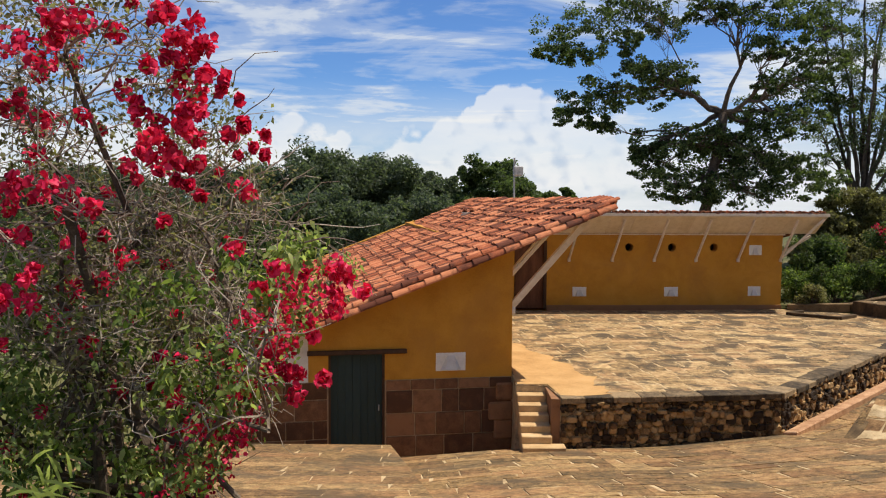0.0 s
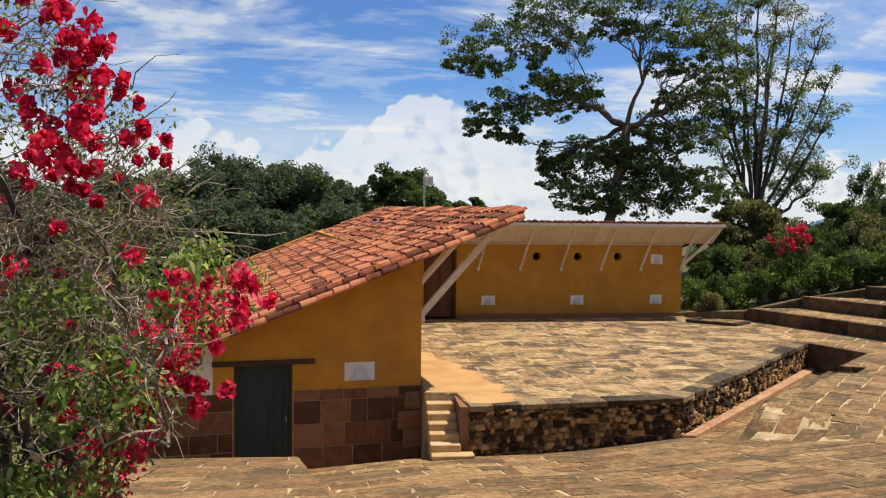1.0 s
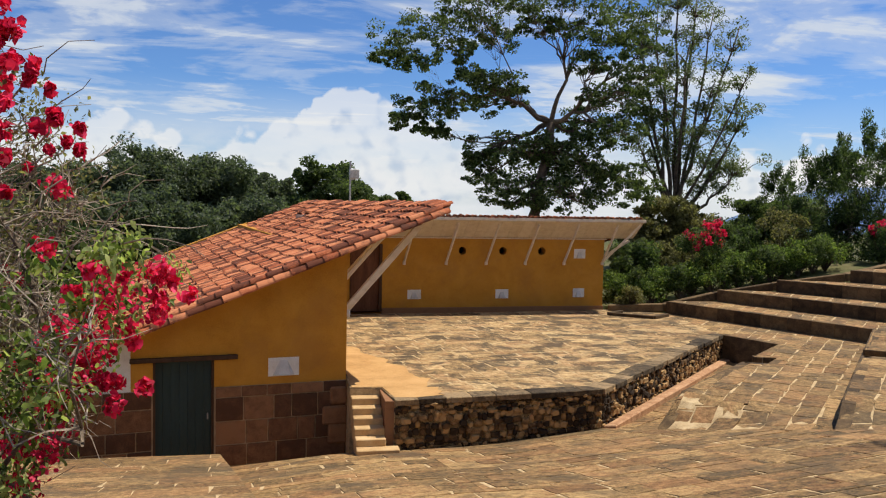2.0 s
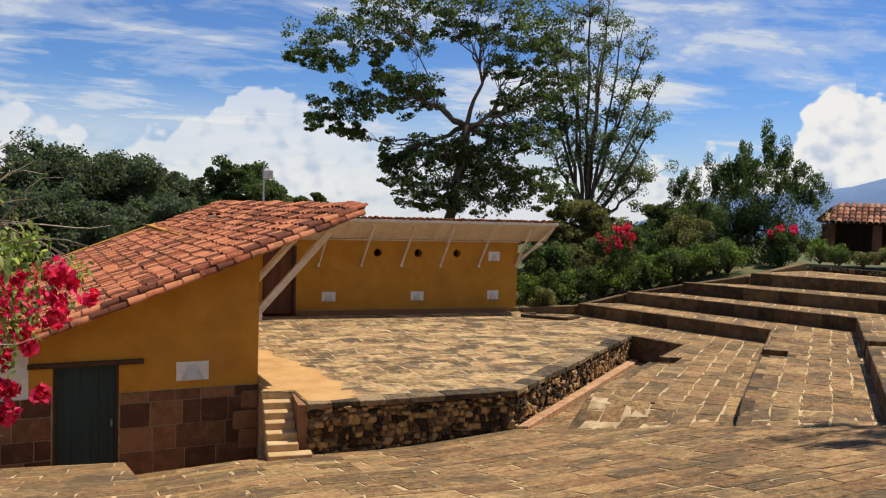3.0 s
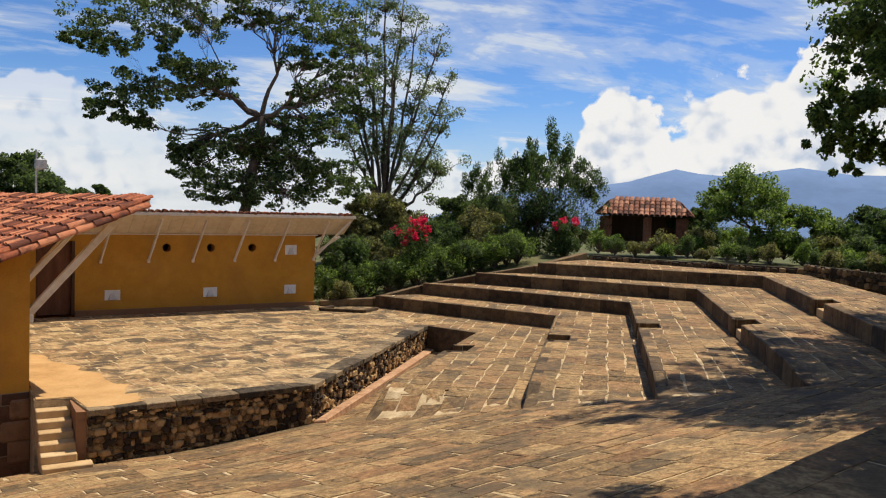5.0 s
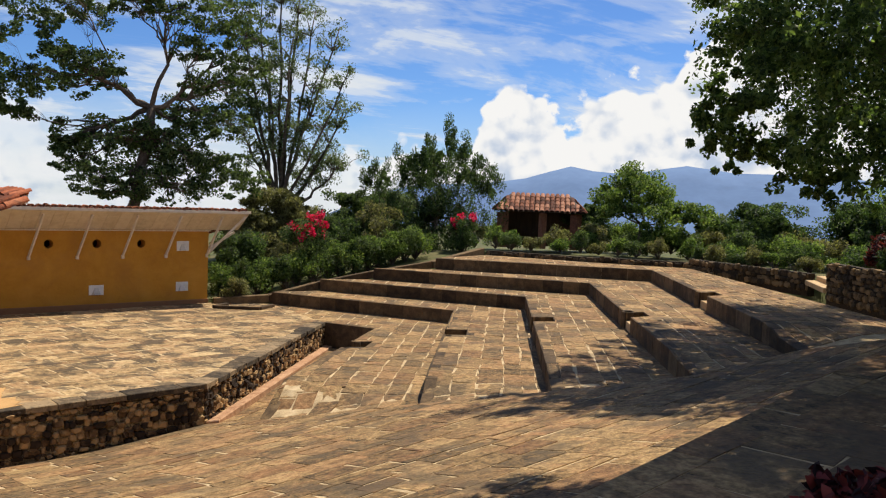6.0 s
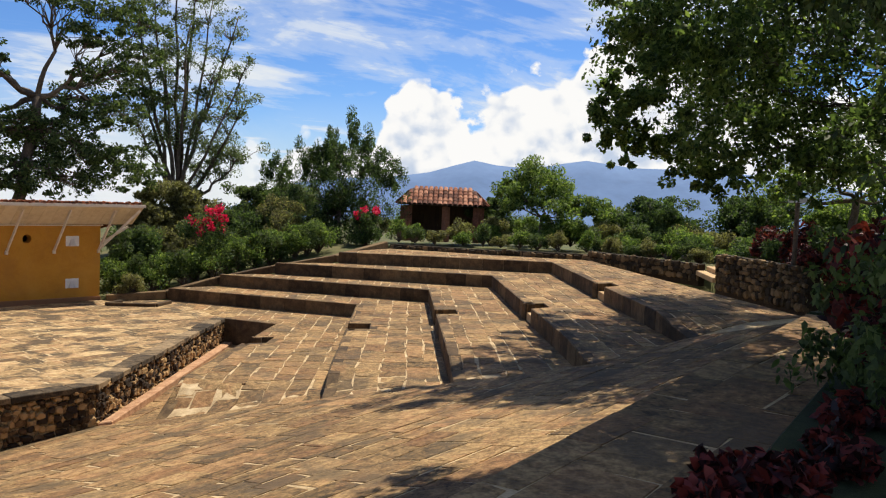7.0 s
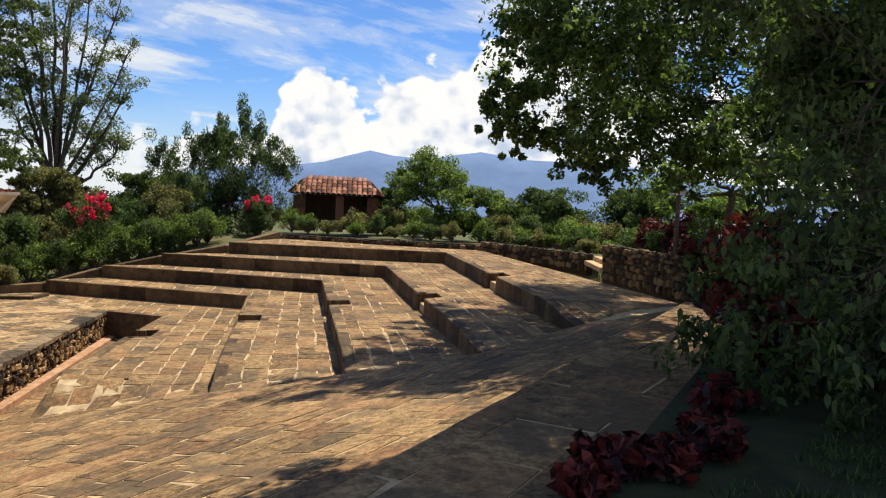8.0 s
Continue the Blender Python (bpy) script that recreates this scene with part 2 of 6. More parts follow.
M_LEAF_GREY = leaf("grey_green_leaf", (0.06, 0.08, 0.04), (0.11, 0.14, 0.068), (0.17, 0.20, 0.105))
M_LEAF_DARK = leaf("dark_leaf", (0.022, 0.038, 0.014), (0.048, 0.078, 0.026), (0.095, 0.14, 0.045))
M_LEAF_BRIGHT = leaf("bright_leaf", (0.04, 0.07, 0.015), (0.10, 0.155, 0.035), (0.20, 0.26, 0.07))
# Bush leaf with sunlight put into a raised colour
M_LEAF_BUSH = leaf("sun_brightened_bush_leaf", (0.08, 0.12, 0.028), (0.20, 0.27, 0.07), (0.38, 0.44, 0.16))
M_LEAF_OLIVE = leaf("dry_olive_leaf", (0.08, 0.075, 0.035), (0.145, 0.14, 0.062), (0.23, 0.22, 0.10))
M_BLOOM = leaf("crimson_bract", (0.34, 0.003, 0.032), (0.62, 0.008, 0.07), (0.80, 0.03, 0.13), 0.5, 0.32)
# Dark red leaf, lowered again in colour for the shade round the walk
M_CROTON = leaf("red_croton_leaf_shaded", (0.015, 0.004, 0.004), (0.055, 0.008, 0.009), (0.18, 0.028, 0.022), 0.6, 0.25)
M_GRASS = material("dry_grass_ground", ((0.04, 0.05, 0.015), (0.08, 0.09, 0.028), (0.14, 0.135, 0.05)), 0.95, 1.5, 30, 0.4, 0.0, stain=(0.16, 0.12, 0.06, 0.5), stain_scale=0.3)
# Distance haze is mixed into both hill colours
M_HILL = material("haze_blue_wooded_hill", ((0.09, 0.15, 0.27), (0.11, 0.18, 0.32), (0.13, 0.21, 0.36)), 1.0, 0.004, 0.02, 0.0, 0.0)
M_FARHILL = material("haze_grey_valley_slope", ((0.10, 0.15, 0.16), (0.14, 0.19, 0.20), (0.19, 0.23, 0.22)), 1.0, 0.01, 0.06, 0.0, 0.0)

# ---- building blocks ----


def mesh_ob(name, bm, mat, parent=None, label="", smooth=False):
    me = bpy.data.meshes.new(name)
    bm.to_mesh(me)
    bm.free()
    if smooth:
        me.polygons.foreach_set("use_smooth", [True] * len(me.polygons))
    for mm in (mat if isinstance(mat, (list, tuple)) else [mat]):
        me.materials.append(mm)
    ob = new(name, me)
    if parent is not None:
        ob.parent = parent
    if label:
        ob["label"] = label
    return ob


def part(name, bm, mat, parent, label="", smooth=False):
    return mesh_ob(name, bm, mat, parent, label, smooth)


def empty(name, label, category, kind="", group="", m=None):
    ob = new(name)
    ob.empty_display_size = 0.2
    if m is not None:
        ob.matrix_world = m
    return tagged(ob, label, category, group, kind)


def bm_box(size, at=(0, 0, 0), bevel=0.0, m=None, bm=None, rot=0.0):
    bm = bm or bmesh.new()
    mat = Matrix.Translation(at) @ Matrix.Rotation(rot, 4, "Z") @ Matrix.Diagonal((*size, 1))
    if m is not None:
        mat = m @ mat
    r = bmesh.ops.create_cube(bm, size=1.0, matrix=mat)
    if bevel:
        vs = set(r["verts"])
        es = [e for e in bm.edges if e.verts[0] in vs and e.verts[1] in vs]
        bmesh.ops.bevel(bm, geom=es, offset=bevel, segments=1, affect="EDGES")
    return bm


def bm_bar(a, b, w, h=None, bm=None, bevel=0.0, up=(0, 0, 1)):
    """A square timber from a to b."""
    a, b = Vector(a), Vector(b)
    d = b - a
    z = d.normalized()
    x = z.cross(Vector(up))
    x = x.normalized() if x.length > 1e-4 else Vector((1, 0, 0))
    y = z.cross(x)
    m = Matrix((x, y, z)).transposed().to_4x4()
    m.translation = (a + b) / 2
    return bm_box((w, h or w, d.length), bevel=bevel, m=m, bm=bm)


def bm_prism(poly, z0, z1, bm=None, bevel=0.0):
    """A solid over a polygon; z0 and z1 are heights or functions of x, y."""
    bm = bm or bmesh.new()
    f0 = z0 if callable(z0) else (lambda x, y: z0)
    f1 = z1 if callable(z1) else (lambda x, y: z1)
    area = sum(p[0] * q[1] - q[0] * p[1] for p, q in zip(poly, poly[1:] + poly[:1]))
    if area < 0:
        poly = poly[::-1]
    lo = [bm.verts.new((x, y, f0(x, y))) for x, y in poly]
    hi = [bm.verts.new((x, y, f1(x, y))) for x, y in poly]
    n = len(poly)
    top = bm.faces.new(hi)
    bm.faces.new(lo[::-1])
    for i in range(n):
        bm.faces.new((lo[i], lo[(i + 1) % n], hi[(i + 1) % n], hi[i]))
    if bevel:
        bmesh.ops.bevel(bm, geom=list(top.edges), offset=bevel, segments=1, affect="EDGES")
    return bm


def clip(poly, a, b):
    """The part of a convex polygon to the left of the line from a to b."""
    out = []
    side = lambda p: (b[0] - a[0]) * (p[1] - a[1]) - (b[1] - a[1]) * (p[0] - a[0])
    for p, q in zip(poly, poly[1:] + poly[:1]):
        sp, sq = side(p), side(q)
        if sp >= 0:
            out.append(p)
        if sp * sq < 0:
            k = sp / (sp - sq)
            out.append((p[0] + k * (q[0] - p[0]), p[1] + k * (q[1] - p[1])))
    return out


def tube(points, radii, sides=6, bm=None, cap=True):
    """A tapered tube along points."""
    bm = bm or bmesh.new()
    rings = []
    for i, p in enumerate(points):
        p = Vector(p)
        d = (Vector(points[min(i + 1, len(points) - 1)]) - Vector(points[max(i - 1, 0)])).normalized()
        x = d.cross(Vector((0.13, 0.97, 0.21))).normalized()
        y = d.cross(x)
        rings.append([bm.verts.new(p + (x * math.cos(2 * math.pi * k / sides) + y * math.sin(2 * math.pi * k / sides)) * radii[i]) for k in range(sides)])
    for r0, r1 in zip(rings, rings[1:]):
        for k in range(sides):
            bm.faces.new((r0[k], r0[(k + 1) % sides], r1[(k + 1) % sides], r1[k]))
    if cap:
        bm.faces.new(rings[-1])
        bm.faces.new(rings[0][::-1])
    return bm


def bm_body(quad, top, bottom, n=12):
    """A solid over a four-cornered plot whose top follows top(x, y)."""
    quad = quad if sum(p[0] * q[1] - q[0] * p[1] for p, q in zip(quad, quad[1:] + quad[:1])) > 0 else quad[::-1]
    p0, p1, p2, p3 = [Vector(p) for p in quad]
    bm = bmesh.new()
    rows = []
    for i in range(n + 1):
        u = i / n
        row = []
        for j in range(n + 1):
            w = j / n
            p = p0.lerp(p1, u).lerp(p3.lerp(p2, u), w)
            row.append(bm.verts.new((p.x, p.y, top(p.x, p.y))))
        rows.append(row)
    for i in range(n):
        for j in range(n):
            bm.faces.new((rows[i][j], rows[i + 1][j], rows[i + 1][j + 1], rows[i][j + 1]))
    rim = [rows[i][0] for i in range(n)] + [rows[n][j] for j in range(n)] + [rows[i][n] for i in range(n, 0, -1)] + [rows[0][j] for j in range(n, 0, -1)]
    low = [bm.verts.new((v.co.x, v.co.y, bottom)) for v in rim]
    for k in range(len(rim)):
        k2 = (k + 1) % len(rim)
        bm.faces.new((low[k], low[k2], rim[k2], rim[k]))
    bm.faces.new(low[::-1])
    return bm

# ---- the ground ----


def smooth01(u):
    u = min(1.0, max(0.0, u))
    return u * u * (3 - 2 * u)


def ramp_z(x, y):
    """The paved slope that falls from the upper walk to the foot of the stage."""
    return 1.878 + 0.0888 * x - 0.1953 * y + 0.22 * smooth01((5 - x) / 4)


RISE = 0.45                       # one seat step
WALK_Z = 2.55                     # the upper walk
UP = [RISE * k for k in range(5)]
# corners of the stepped seating: end by the hedge, bend, end at the slope
STEPS = [
    ((13.93, 24.35), (14.81, 22.51), (7.9, 16.1)),
    ((14.35, 29.1), (17.88, 22.39), (9.95, 13.2)),
    ((16.35, 29.0), (20.51, 21.66), (11.35, 10.95)),
    ((18.35, 28.3), (23.24, 21.2), (12.95, 9.0)),
    ((20.75, 27.4), (26.31, 20.86), (15.6, 8.6)),
]
BACK = [(24.5, 28.7), (26.85, 24.1), (28.85, 21.06), (27.4, 15.15), (25.2, 13.3), (22.0, 9.0)]


SITE = [(-9.5, -9.5), (21.0, -9.5), (22.6, 8.6), (25.8, 13.0), (27.8, 15.0), (29.2, 21.1), (24.8, 29.3), (20.8, 28.0), (14.5, 29.8), (12.4, 30.6), (12.4, 36.4), (-8.5, 36.4)]


def site_gap(x, y):
    """How far a place lies outside the built plot; negative inside."""
    inside, best = False, 1e9
    for (ax, ay), (bx, by) in zip(SITE, SITE[1:] + SITE[:1]):
        if (ay > y) != (by > y) and x < (bx - ax) * (y - ay) / (by - ay) + ax:
            inside = not inside
        t = max(0.0, min(1.0, ((x - ax) * (bx - ax) + (y - ay) * (by - ay)) / ((bx - ax) ** 2 + (by - ay) ** 2)))
        best = min(best, math.hypot(x - ax - t * (bx - ax), y - ay - t * (by - ay)))
    return -best if inside else best


def land_z(x, y):
    r = math.hypot(x, y)
    near = 2.0 * smooth01((x - 11.5) / 14.0) - 0.15
    fall = -0.02 * max(0.0, r - 45) - 0.00009 * max(0.0, r - 60) ** 2
    return near + max(fall, -170) + (noise.noise((x * 0.05, y * 0.05, 3)) * min(r, 200) * 0.012 if r > 40 else 0)


def build_ground():
    rs = [0.0] + [1.0 * k for k in range(1, 60)] + [60 * 1.12 ** k for k in range(44)]
    n = 160
    verts, faces = [], []
    for r in rs:
        for k in range(n):
            a = 2 * math.pi * k / n
            x, y = 12 + r * math.cos(a), 16 + r * math.sin(a)
            gap = site_gap(x, y) if r < 60 else 9.0
            verts.append((x, y, land_z(x, y) if gap > 0.15 else -2.6))
    for i in range(len(rs) - 1):
        for k in range(n):
            k2 = (k + 1) % n
            faces.append((i * n + k, (i + 1) * n + k, (i + 1) * n + k2, i * n + k2))
    me = bpy.data.meshes.new("ground")
    me.from_pydata(verts, [], faces)
    me.materials.append(M_GRASS)
    me.polygons.foreach_set("use_smooth", [True] * len(me.polygons))
    return tagged(new("ground", me), "dry grassy ground falling away to a valley", "ground", kind="structure")


build_ground()


def ridge(name, dist, az0, az1, peak, seed, mat, label, base=-300, rough=1.0, lift=None):
    """A far range of hills, a body with a front slope and a crest."""
    bm = bmesh.new()
    n, rows = 140, 7
    grid = []
    for i in range(n + 1):
        az = radians(az0 + (az1 - az0) * i / n)
        u = i / n
        crest = peak * (0.55 + 0.45 * noise.fractal((u * 5 + seed, seed * 1.7, 0), 1.0, 2.0, 5) * rough)
        if lift:
            crest += lift(math.degrees(az))
        col = []
        for j in range(rows + 1):
            s = j / rows
            d = dist * (0.62 + 0.38 * s)
            wob = noise.fractal((u * 22 + seed, s * 3, 2.3), 1.0, 2.0, 4) * peak * 0.10 * math.sin(math.pi * s)
            z = base + (crest - base) * s ** 1.15 + wob
            col.append(bm.verts.new((d * math.sin(az), d * math.cos(az), z)))
        d = dist * 1.25
        col.append(bm.verts.new((d * math.sin(az), d * math.cos(az), base)))
        grid.append(col)
    for a, b in zip(grid, grid[1:]):
        for j in range(rows + 1):
            bm.faces.new((a[j], a[j + 1], b[j + 1], b[j]))
    ob = mesh_ob(name, bm, mat, smooth=True)
    return tagged(ob, label, "mountain", kind="structure")


ridge("backdrop_mountain", 3600, -70, 140, 95, 4.2, M_HILL, "mountain range across the valley, tinted blue for haze",
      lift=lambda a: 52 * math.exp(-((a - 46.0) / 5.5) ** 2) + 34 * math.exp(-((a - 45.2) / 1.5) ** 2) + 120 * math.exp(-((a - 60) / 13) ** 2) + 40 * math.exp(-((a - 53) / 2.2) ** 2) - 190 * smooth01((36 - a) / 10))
ridge("backdrop_slope", 900, -75, 3, 8, 9.1, M_FARHILL, "grey-green slope beyond the trees, tinted for haze", base=-120)


# ---- paving ----
def stone_mesh(poly, top, thick, edge=0.006):
    """One flat stone with worn edges, over a convex polygon, its top following top(x, y)."""
    cx = sum(p[0] for p in poly) / len(poly)
    cy = sum(p[1] for p in poly) / len(poly)
    verts, faces = [], []
    n = len(poly)
    for k, (inset, dz) in enumerate(((0.0, -thick), (0.0, -edge), (edge * 1.3, 0.0))):
        for x, y in poly:
            d = math.hypot(x - cx, y - cy) or 1
            s = max(0.0, 1 - inset / d)
            px, py = cx + (x - cx) * s, cy + (y - cy) * s
            verts.append((px - cx, py - cy, top(px, py) + dz - top(cx, cy)))
    for k in range(2):
        for i in range(n):
            j = (i + 1) % n
            faces.append((k * n + i, k * n + j, (k + 1) * n + j, (k + 1) * n + i))
    faces.append(tuple(range(2 * n, 3 * n)))
    return (cx, cy, top(cx, cy)), verts, faces


def pave(region, top, angle, course, lengths, parent, seed, near, gap=0.012, rough=0.008, count=300, tilt=0.0, name="paving_stone", mats=None, thick=0.05):
    """Lays coursed flagstones over a region, a list of convex polygons. The stones in the stretch nearest to near are parts, the rest one joined mesh."""
    rng = random.Random(seed)
    mats = mats or (M_PAVE, M_PAVE2)
    ca, sa = math.cos(angle), math.sin(angle)
    to = lambda u, v: (u * ca - v * sa, u * sa + v * ca)
    fro = lambda x, y: (x * ca + y * sa, -x * sa + y * ca)
    pts = [fro(*p) for poly in region for p in poly]
    u0, u1 = min(p[0] for p in pts), max(p[0] for p in pts)
    v0, v1 = min(p[1] for p in pts), max(p[1] for p in pts)
    stones = []
    v = v0 - rng.random() * course
    while v < v1:
        h = course * rng.uniform(0.65, 1.35)
        u = u0 - rng.random() * lengths[1]
        while u < u1:
            w = rng.uniform(*lengths)
            j = lambda: rng.uniform(-1, 1) * 0.042
            quad = [to(u + gap + j(), v + gap + j()), to(u + w - gap + j(), v + gap + j()), to(u + w - gap + j(), v + h - gap + j()), to(u + gap + j(), v + h - gap + j())]
            dz = rng.uniform(0, rough)
            for poly in region:
                q = quad
                for a, b in zip(poly, poly[1:] + poly[:1]):
                    q = clip(q, a, b)
                    if len(q) < 3:
                        break
                if len(q) >= 3:
                    ar = abs(sum(a[0] * b[1] - b[0] * a[1] for a, b in zip(q, q[1:] + q[:1]))) / 2
                    if ar > 0.002:
                        stones.append((q, dz))
            u += w
        v += h
    stones.sort(key=lambda s: math.hypot(s[0][0][0] - near[0], s[0][0][1] - near[1]))
    verts, faces = [], []
    for i, (q, dz) in enumerate(stones):
        at, vs, fs = stone_mesh(q, lambda x, y: top(x, y) + dz, thick)
        if i < count:
            me = bpy.data.meshes.new(name)
            me.from_pydata(vs, [], fs)
            me.materials.append(mats[0])
            ob = new(name, me)
            ob.location = at
            ob.parent = parent
        else:
            o = len(verts)
            verts += [(a + at[0], b + at[1], c + at[2]) for a, b, c in vs]
            faces += [tuple(k + o for k in fc) for fc in fs]
    if verts:
        me = bpy.data.meshes.new("further_paving")
        me.from_pydata(verts, [], faces)
        me.materials.append(mats[1])
        ob = new("further_paving", me)
        ob.parent = parent
        tagged(ob, kind="stuff")


def ccw(poly):
    area = sum(p[0] * q[1] - q[0] * p[1] for p, q in zip(poly, poly[1:] + poly[:1]))
    return poly if area > 0 else poly[::-1]


flat = lambda z: (lambda x, y: z)

# ---- stage ----
SL, SC, SR = (2.45, 16.9), (7.17, 17.42), (13.93, 24.35)
STAGE_POLYS = [
    ccw([(2.3, 18.0), SL, SC, (7.4, 29.6), (2.3, 29.42)]),
    ccw([SC, SR, (14.35, 29.1), (12.3, 30.2), (7.4, 29.6)]),
    ccw([(1.62, 18.05), (2.3, 18.0), (2.3, 29.42), (1.62, 29.4)]),
]
stage = mesh_ob("stage_terrace", bm_prism(STAGE_POLYS[0], -2.2, -0.004), M_JOINT)
tagged(stage, "raised stone-paved stage terrace with pale joints", "terrace", kind="structure")
for p in STAGE_POLYS[1:]:
    part("terrace_core", bm_prism(p, -2.2, -0.004), M_JOINT, stage)
# a bare earthen patch by the steps
rng = random.Random(15)
patch_edge = [(2.47, 17.1), (2.9, 17.05), (3.5, 17.2), (3.55, 17.7), (3.3, 18.2), (3.45, 18.8), (3.15, 19.3), (3.2, 20.0), (2.8, 20.5), (2.75, 21.3), (2.35, 21.9), (2.2, 22.8), (1.66, 23.4), (1.66, 18.1), (2.32, 18.06)]
worn = []
for a, b in zip(patch_edge, patch_edge[1:] + patch_edge[:1]):
    for u in (0.0, 0.33, 0.67):
        q = rng.uniform(-0.09, 0.09) if a[0] > 2.0 and b[1] > 17.3 and b[0] > 1.7 and a[1] > 17.15 else 0.0
        worn.append((a[0] + (b[0] - a[0]) * u + q, a[1] + (b[1] - a[1]) * u + q * 0.7))
part("earth_patch", bm_prism(worn, -0.05, 0.016), M_EARTH, stage, "bare ochre earth and mortar")


def offset_line(a, b, d):
    """The two points moved to the right of the way from a to b."""
    v = Vector((b[0] - a[0], b[1] - a[1])).normalized()
    return (a[0] + v.y * d, a[1] - v.x * d), (b[0] + v.y * d, b[1] - v.x * d)


def rubble_wall(name, a, b, z0, z1, label, seed, size=0.2, facing=1, near=(7, 17), thick=0.3, count=300, mats=None):
    """A dry rubble wall from a to b with its face on the right of that way; every stone stands proud of the dark joints."""
    rng = random.Random(seed)
    mats = mats or (M_RUBBLE, M_RUBBLE2)
    f0 = z0 if callable(z0) else (lambda x, y: z0)
    f1 = z1 if callable(z1) else (lambda x, y: z1)
    va = Vector((b[0] - a[0], b[1] - a[1], 0))
    L = va.length
    d = va.normalized()
    out = Vector((d.y, -d.x, 0))
    back = offset_line(a, b, -thick)
    poly = [a, b, back[1], back[0]]
    core = mesh_ob(name, bm_prism(poly, lambda x, y: f0(x, y) - 0.3, lambda x, y: f1(x, y) - 0.02), M_DARKJOINT)
    tagged(core, label, "wall", kind="structure")
    stones = []
    zlo = min(f0(*a), f0(*b))
    zhi = max(f1(*a), f1(*b))
    z = zlo - 0.1
    while z < zhi:
        h = size * rng.uniform(0.55, 1.25)
        s = rng.uniform(-size, 0)
        while s < L:
            w = size * rng.uniform(0.45, 1.8)
            mid = Vector((*a, 0)) + d * (s + w / 2)
            lo, hi = f0(mid.x, mid.y), f1(mid.x, mid.y)
            if s + w > 0.02 and s < L - 0.02 and z + h > lo - 0.05 and z < hi - 0.05:
                s0, s1 = max(s, 0.0), min(s + w, L)
                zz1 = min(z + h, hi - 0.01)
                if s1 - s0 > 0.05 and zz1 - z > 0.04:
                    stones.append(((s0 + s1) / 2, (z + zz1) / 2 + rng.uniform(-0.045, 0.045), (s1 - s0), zz1 - z, rng.uniform(0.02, 0.09)))
            s += w
        z += h
    mk = lambda st: Vector((*a, 0)) + d * st[0]
    stones.sort(key=lambda st: math.hypot(mk(st).x - near[0], mk(st).y - near[1]))
    verts, faces = [], []
    for i, st in enumerate(stones):
        n = 8
        c = mk(st)
        c.z = st[1]
        vs = []
        ph = rng.random() * 6
        rad = [rng.uniform(0.80, 1.10) for _ in range(n)]
        for lay, (sc, pr) in enumerate(((1.0, -0.05), (1.0, st[4] * 0.4), (0.74, st[4]))):
            for k in range(n):
                t = ph + 2 * math.pi * k / n
                cu, cv = math.cos(t), math.sin(t)
                q = 1.0 / max(abs(cu), abs(cv)) ** 0.85
                u = cu * q * rad[k] * sc * st[2] * 0.52
                v = cv * q * rad[k] * sc * st[3] * 0.52
                vs.append(d * u + Vector((0, 0, v)) + out * (pr + rng.uniform(-0.012, 0.012)))
        fs = [(l * n + k, l * n + (k + 1) % n, (l + 1) * n + (k + 1) % n, (l + 1) * n + k) for l in range(2) for k in range(n)]
        fs.append(tuple(range(2 * n, 3 * n)))
        if i < count:
            me = bpy.data.meshes.new("rubble_stone")
            me.from_pydata([tuple(x) for x in vs], [], fs)
            me.materials.append(mats[0])
            ob = new("rubble_stone", me)
            ob.location = c
            ob.parent = core
        else:
            o = len(verts)
            verts += [tuple(x + c) for x in vs]
            faces += [tuple(k + o for k in fc) for fc in fs]
    if verts:
        me = bpy.data.meshes.new("further_rubble")
        me.from_pydata(verts, [], faces)
        me.materials.append(mats[1])
        ob = new("further_rubble", me)
        ob.parent = core
        tagged(ob, kind="stuff")
    return core


# ---- seating steps ----
NOTCH = (0.33, 0.39, 0.40, 0.54, 0.52)            # where the little stairs cut each riser, along its second leg
CUT, DEEP = 0.95, 0.62                             # their width and depth


def along2(k, s):
    """A place s metres down the second leg of riser k."""
    a, b = Vector(STEPS[k][1]), Vector(STEPS[k][2])
    p = a + (b - a).normalized() * s
    return (p.x, p.y)


def leg2(k):
    return (Vector(STEPS[k][2]) - Vector(STEPS[k][1])).length


def tread_top(k):
    """The height of tread k: level, easing down into the slope at its end."""
    a, b = Vector(STEPS[k][1]), Vector(STEPS[k][2])
    d = b - a
    L2 = d.length_squared

    def top(x, y):
        u = ((x - a.x) * d.x + (y - a.y) * d.y) / L2
        return UP[k] + min(0.0, ramp_z(x, y) - 0.012 - UP[k]) * smooth01((u - 0.86) / 0.14)
    return top


def second_leg(k):
    """The plots of tread k along its second leg, round the stair cut into its edge."""
    s0 = leg2(k) * NOTCH[k] - CUT / 2
    s1 = s0 + CUT
    mid, hi, nmid, nhi = STEPS[k][1], STEPS[k][2], STEPS[k + 1][1], STEPS[k + 1][2]
    f0, f1 = s0 / leg2(k), s1 / leg2(k)
    q = lambda f: tuple(Vector(nmid).lerp(Vector(nhi), f))
    a0, a1 = along2(k, s0), along2(k, s1)
    b0, b1 = [tuple(Vector(a) + (Vector(e) - Vector(a)).normalized() * DEEP) for a, e in ((a0, q(f0)), (a1, q(f1)))]
    return [ccw([mid, a0, q(f0), nmid]), ccw([b0, b1, q(f1), q(f0)]), ccw([a1, hi, nhi, q(f1)])], (a0, a1, b1, b0)


